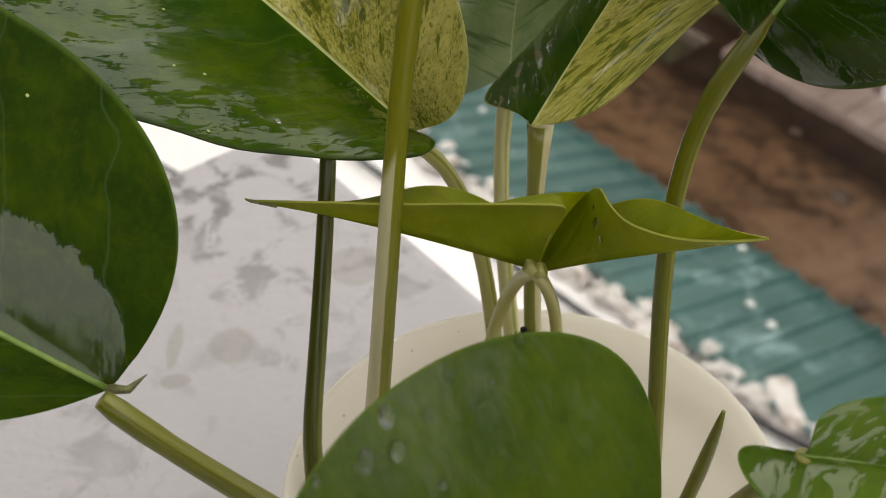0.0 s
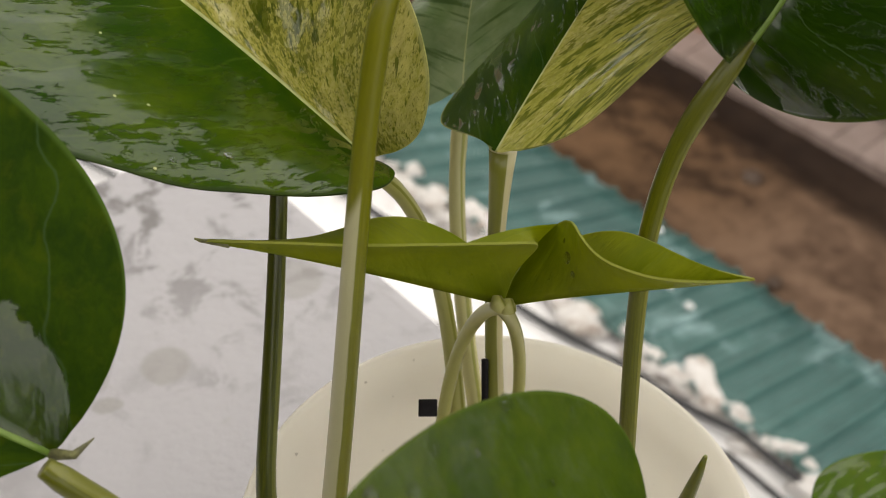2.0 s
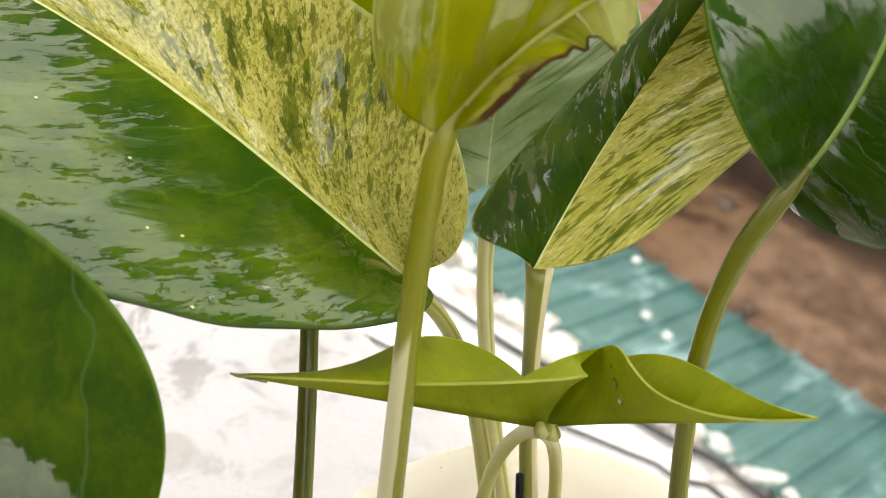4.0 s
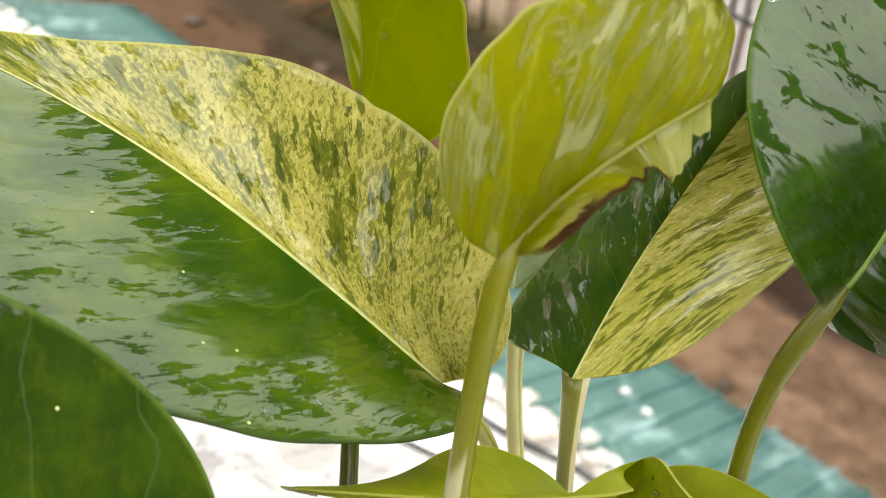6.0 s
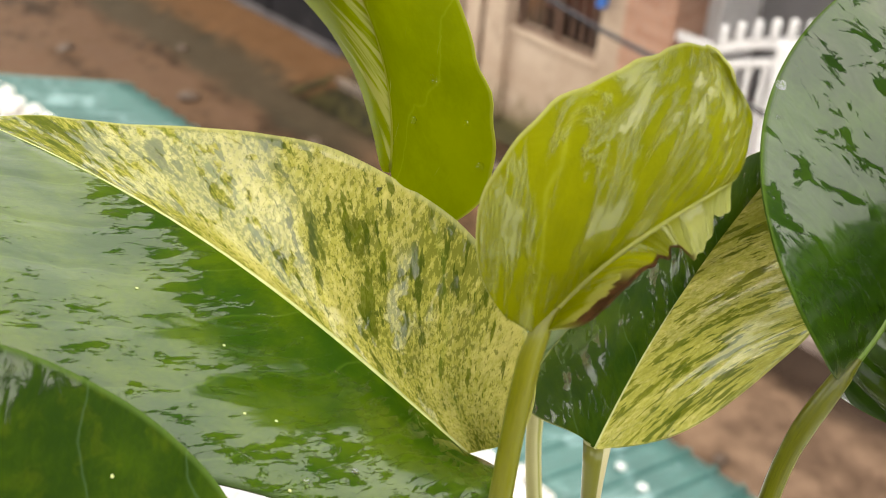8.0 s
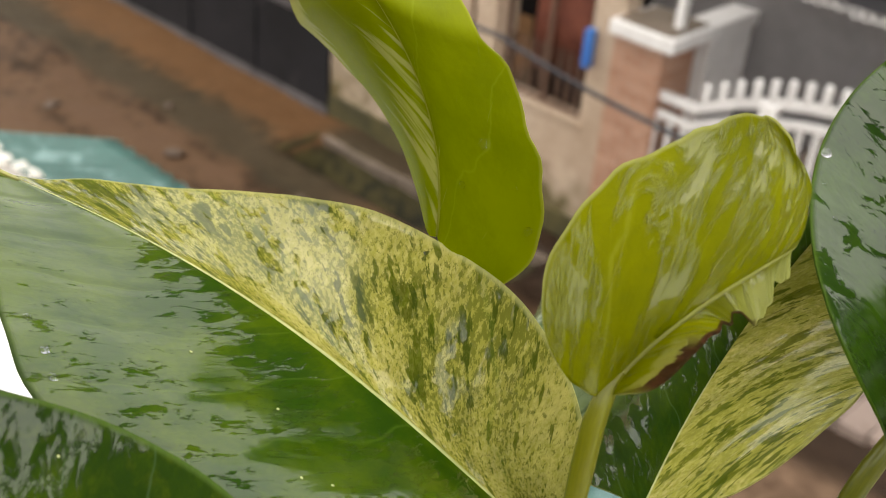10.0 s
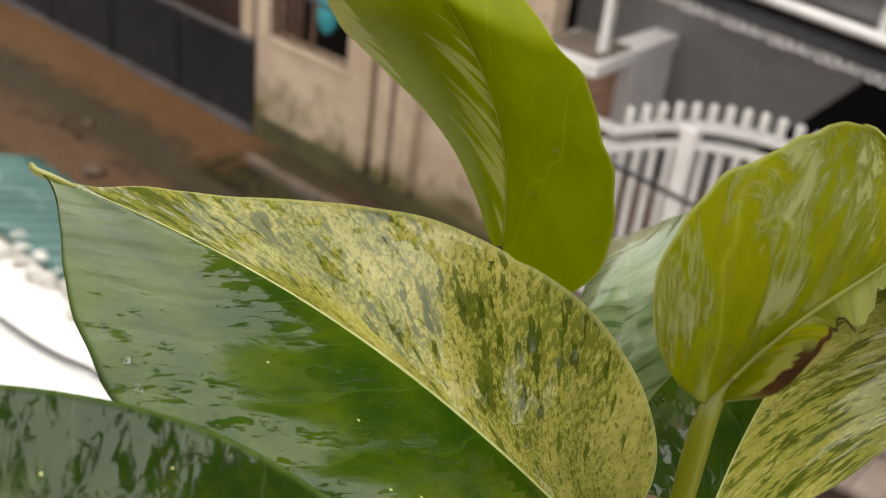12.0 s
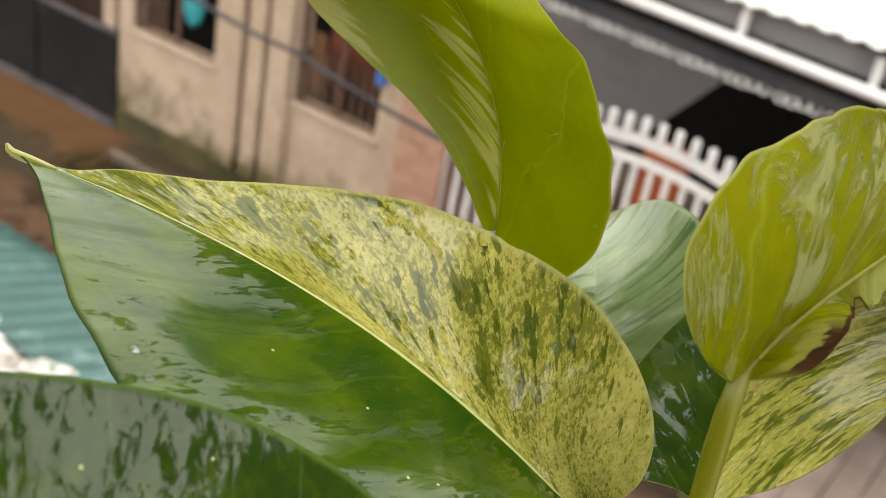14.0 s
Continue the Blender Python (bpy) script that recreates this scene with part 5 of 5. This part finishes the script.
def add_drops(leaf, spec, drops):
    for th, r, half, size, up in drops:
        p, nrm = blade_spot(spec, th, r, half)
        if nrm.dot(Vector(up)) < 0:
            nrm = -nrm
        planted("water_drop", droplet(p + nrm * 0.0003, nrm, size), M_WATER, leaf, "clear water drop")


TO_EYE = (-0.2, -0.8, 0.6)
leaf_a = build_leaf(LEAF_A, M_LEAF_A, "large leaf, one half green with grey bloom, other half marbled cream", STEM_A, M_STALK_A, (0.0017, 0.0021), seed=1.1, ripple=0.0007, rib_r=0.0007, rows=90)
build_leaf(LEAF_N, M_LEAF_N, "young glossy yellow-green leaf with a brown scorched edge", STEM_N, M_STALK_N, (0.0019, 0.0026), seed=2.2, ripple=0.0009, rib_r=0.0007, rib=M_LEAF_N, stalk_label="thick grooved yellow-green stalk", blend=True)
build_leaf(LEAF_V, M_LEAF_V, "folded leaf, half dark glossy green and half cream", STEM_V, M_STALK_HALF, (0.002, 0.0023), seed=3.3, rib_r=0.00035, stalk_label="pale cream-striped stalk", flare=1.6)
leaf_r = build_leaf(LEAF_R, M_LEAF_R, "large dark green glossy leaf with wet sheen", STEM_R, M_STALK, (0.0021, 0.0019), seed=4.4, rib=M_RIB_GREEN, rib_r=0.001, blend=True)
leaf_l = build_leaf(LEAF_L, M_LEAF_L, "large deep green leaf turned sideways", STEM_L, M_STALK, (0.0021, 0.0028), seed=5.5, rib=M_RIB_GREEN)
leaf_f = build_leaf(LEAF_F, M_LEAF_F, "broad fresh green leaf with water drops", None, seed=6.6, rib=M_RIB_GREEN)
leaf_g = build_leaf(LEAF_G, M_LEAF_G, "small green heart-shaped leaf low over the rim", None, seed=7.7, rib=M_RIB_GREEN, rib_r=0.00028)
leaf_y = build_leaf(LEAF_Y, M_LEAF_Y, "tall yellow-green leaf with a cream streaked fold", STEM_Y, M_STALK_DARK, (0.0016, 0.0023), seed=8.8, rib_r=0.0005, rib=M_LEAF_Y, stalk_label="dark green shiny stalk")
build_leaf(LEAF_B, M_LEAF_B, "broad pale grey-green leaf at the back", STEM_B, M_STALK_PALE, (0.002, 0.0023), seed=9.9, rib_r=0.0003)
# young leaf still folded like a boat, seen from its side
spear = blade(SPEAR_L, rows=48, seed=3.1, ripple=0.0002)
blade(SPEAR_R, rows=48, seed=4.2, ripple=0.0002, bm=spear)
# the crease that joins its two wings
lay = [spear.loops.layers.uv.get("leaf"), spear.loops.layers.uv.get("rel")]
th = np.linspace(0.001, 0.42, 14)
one = blade_points(SPEAR_L, th * 0.75, np.ones(14), 0)[0]
two = blade_points(SPEAR_R, th * 0.4, np.ones(14), 0)[0]
strip = []
for k in range(5):
    row = one + (two - one) * k / 4
    row[:, 1] += 0.0012 * math.sin(k / 4 * math.pi)
    strip.append([spear.verts.new(q) for q in row])
for a, b in zip(strip, strip[1:]):
    for i in range(13):
        f = spear.faces.new((a[i], a[i + 1], b[i + 1], b[i]))
        f.smooth = True
        for lo in f.loops:
            lo[lay[0]].uv = (i * 0.03, 0.05)
            lo[lay[1]].uv = (0.2, 0.6)
leaf_s = planted("leaf", spear, M_LEAF_S, plant, "small folded light green leaf held level over the pot")
build_stalk(STEM_S1, 0.0016, 0.0016, M_STALK_A, leaf_s, "thin arched stalk", tuck=(0.0, 0.0015, 0.0008))
build_stalk(STEM_S2, 0.0015, 0.0015, M_STALK_A, leaf_s, "thin arched stalk", tuck=(0.0, 0.0015, 0.0008))
tipb = [Vector(p) for p in bezier(SPEAR_L["rib"], np.linspace(0.9, 1.0, 6))]
tipb.append(tipb[-1] + Vector((-0.0012, 0.0, 0.0006)))
planted("dry_tip", sweep(tipb, [0.0006, 0.0006, 0.0005, 0.0005, 0.0004, 0.0004, 0.0002], 8), M_TIP, leaf_s, "dry brown tip")
# the large leaf ends in a small hooked tip
tipb = [Vector(q) for q in bezier(LEAF_A["rib"], np.linspace(0.95, 1.0, 4))]
tipb += [tipb[-1] + Vector((-0.0009, 0.0003, 0.0008)), tipb[-1] + Vector((-0.0012, 0.0005, 0.0018))]
planted("leaf_tip", sweep(tipb, [0.0005, 0.0007, 0.0009, 0.0009, 0.0008, 0.0004], 10, uv="stalk"), M_STALK_A, leaf_a, "small hooked yellow-green tip")
# stalks of the two front leaves
for spec, leaf in ((LEAF_F, leaf_f), (LEAF_G, leaf_g)):
    b = Vector(spec["rib"][0])
    e = Vector((POT[0] + (b.x - POT[0]) * 0.4, POT[1] + (b.y - POT[1]) * 0.4, 0.05))
    c = [tuple(b), tuple(b.lerp(e, 0.25) + Vector((0, 0.004, 0))), tuple(b.lerp(e, 0.65) + Vector((0, 0.008, 0.01))), tuple(e)]
    build_stalk(c, 0.0016, 0.002, M_STALK, leaf)
# rolled new shoot
pts = [Vector(p) for p in bezier(SPROUT, np.linspace(0, 1, 20))]
pts.append(Vector((SPROUT[3][0] * 0.6, SPROUT[3][1] * 0.6, 0.010)))
planted("shoot", sweep(pts, [0.0004, 0.0009, 0.0012, 0.0014] + [0.0015] * (len(pts) - 4), 10, uv="stalk"), M_STALK, plant, "rolled pointed new shoot")

# rain drops
add_drops(leaf_f, LEAF_F, [(0.765, 0.81, 0, 0.0016, TO_EYE), (0.656, 0.67, 0, 0.0012, TO_EYE), (0.727, 0.5, 0, 0.0015, TO_EYE), (0.81, 0.52, 0, 0.0016, TO_EYE), (0.836, 0.46, 0, 0.0011, TO_EYE),
                           (0.609, 0.86, 0, 0.001, TO_EYE), (0.44, 0.96, 0, 0.0013, TO_EYE), (0.299, 0.56, 0, 0.0006, TO_EYE), (0.6, 0.23, 0, 0.0009, TO_EYE), (0.943, 0.73, 0, 0.001, TO_EYE), (0.5, 0.75, 0, 0.0006, TO_EYE)])
add_drops(leaf_s, SPEAR_R, [(0.29, 0.54, 0, 0.0012, TO_EYE), (0.32, 0.32, 0, 0.0007, TO_EYE), (0.26, 0.75, 0, 0.0005, TO_EYE)])
add_drops(leaf_y, LEAF_Y, [(0.3, 0.635, 1, 0.0011, TO_EYE), (0.18, 0.38, 1, 0.0008, TO_EYE), (0.232, 0.825, 1, 0.0006, TO_EYE), (0.165, 0.93, 1, 0.0009, TO_EYE)])
add_drops(leaf_a, LEAF_A, [(0.7, 0.88, 0, 0.0011, TO_EYE), (0.65, 0.87, 0, 0.001, TO_EYE), (0.617, 0.9, 0, 0.001, TO_EYE), (0.3, 0.9, 0, 0.0007, TO_EYE), (0.26, 0.8, 0, 0.0008, TO_EYE)])
add_drops(leaf_r, LEAF_R, [(0.67, 0.96, 0, 0.0012, TO_EYE), (0.53, 0.86, 0, 0.0006, TO_EYE), (0.6, 0.93, 0, 0.0005, TO_EYE), (0.45, 0.4, 1, 0.0016, TO_EYE)])


# pale mineral flecks left by hard water
def add_flecks(leaf, spec, flecks):
    for th, r, half in flecks:
        q, nrm = blade_spot(spec, th, r, half)
        if nrm.dot(Vector(TO_EYE)) < 0:
            nrm = -nrm
        planted("fleck", droplet(q + nrm * 0.0003, nrm, 0.0003, 0.3), M_RIB, leaf, "tiny pale fleck")


add_flecks(leaf_a, LEAF_A, [(0.37, 0.66, 0), (0.34, 0.64, 0), (0.43, 0.38, 0), (0.35, 0.86, 0), (0.31, 0.96, 0), (0.56, 0.38, 0), (0.5, 0.6, 0)])
add_flecks(leaf_l, LEAF_L, [(0.34, 0.80, 0), (0.5, 0.85, 0), (0.6, 0.7, 0)])

# dry bract where the side leaf joins its stalk
b = Vector(LEAF_L["rib"][0])
planted("bract", sweep([b, b + Vector((0.004, -0.001, 0.001)), b + Vector((0.0075, 0.0005, 0.0035))], [0.0011, 0.0008, 0.0001], 8), M_TIP, leaf_l, "small dry pointed bract")

# purple tie and black clip that bundle the stalks, and a dark stake
tie = thing("purple_tie", "purple rubber tie wound round the stalks", "tie", pose(-0.0078, 0.035, 0.0945, 15, 0, 0))
for k in range(3):
    pts = [Vector((0.0046 * math.cos(a * math.tau / 24), 0.0044 * math.sin(a * math.tau / 24), 0.0022 * (k - 1) + 0.0004 * math.sin(a))) for a in range(25)]
    part("loop", sweep(pts, 0.0011, 8, caps=False), M_PURPLE, tie, smooth=True)
clip = mesh_object("black_clip", block(-0.0022, 0.0022, -0.0005, 0.0005, -0.002, 0.002, 0.0003), M_BLACK)
clip.matrix_world = pose(-0.0152, 0.034, 0.113, -45, 8, 5)
tagged(clip, "small black plastic clip on the stalks", "clip")
stake = mesh_object("plant_stake", sweep([(-0.0015, 0.0430, 0.119), (-0.0005, 0.035, 0.09), (0.003, 0.022, 0.012)], 0.0009, 8), M_BLACK, True)
tagged(stake, "thin black plastic stake among the stalks", "stake")
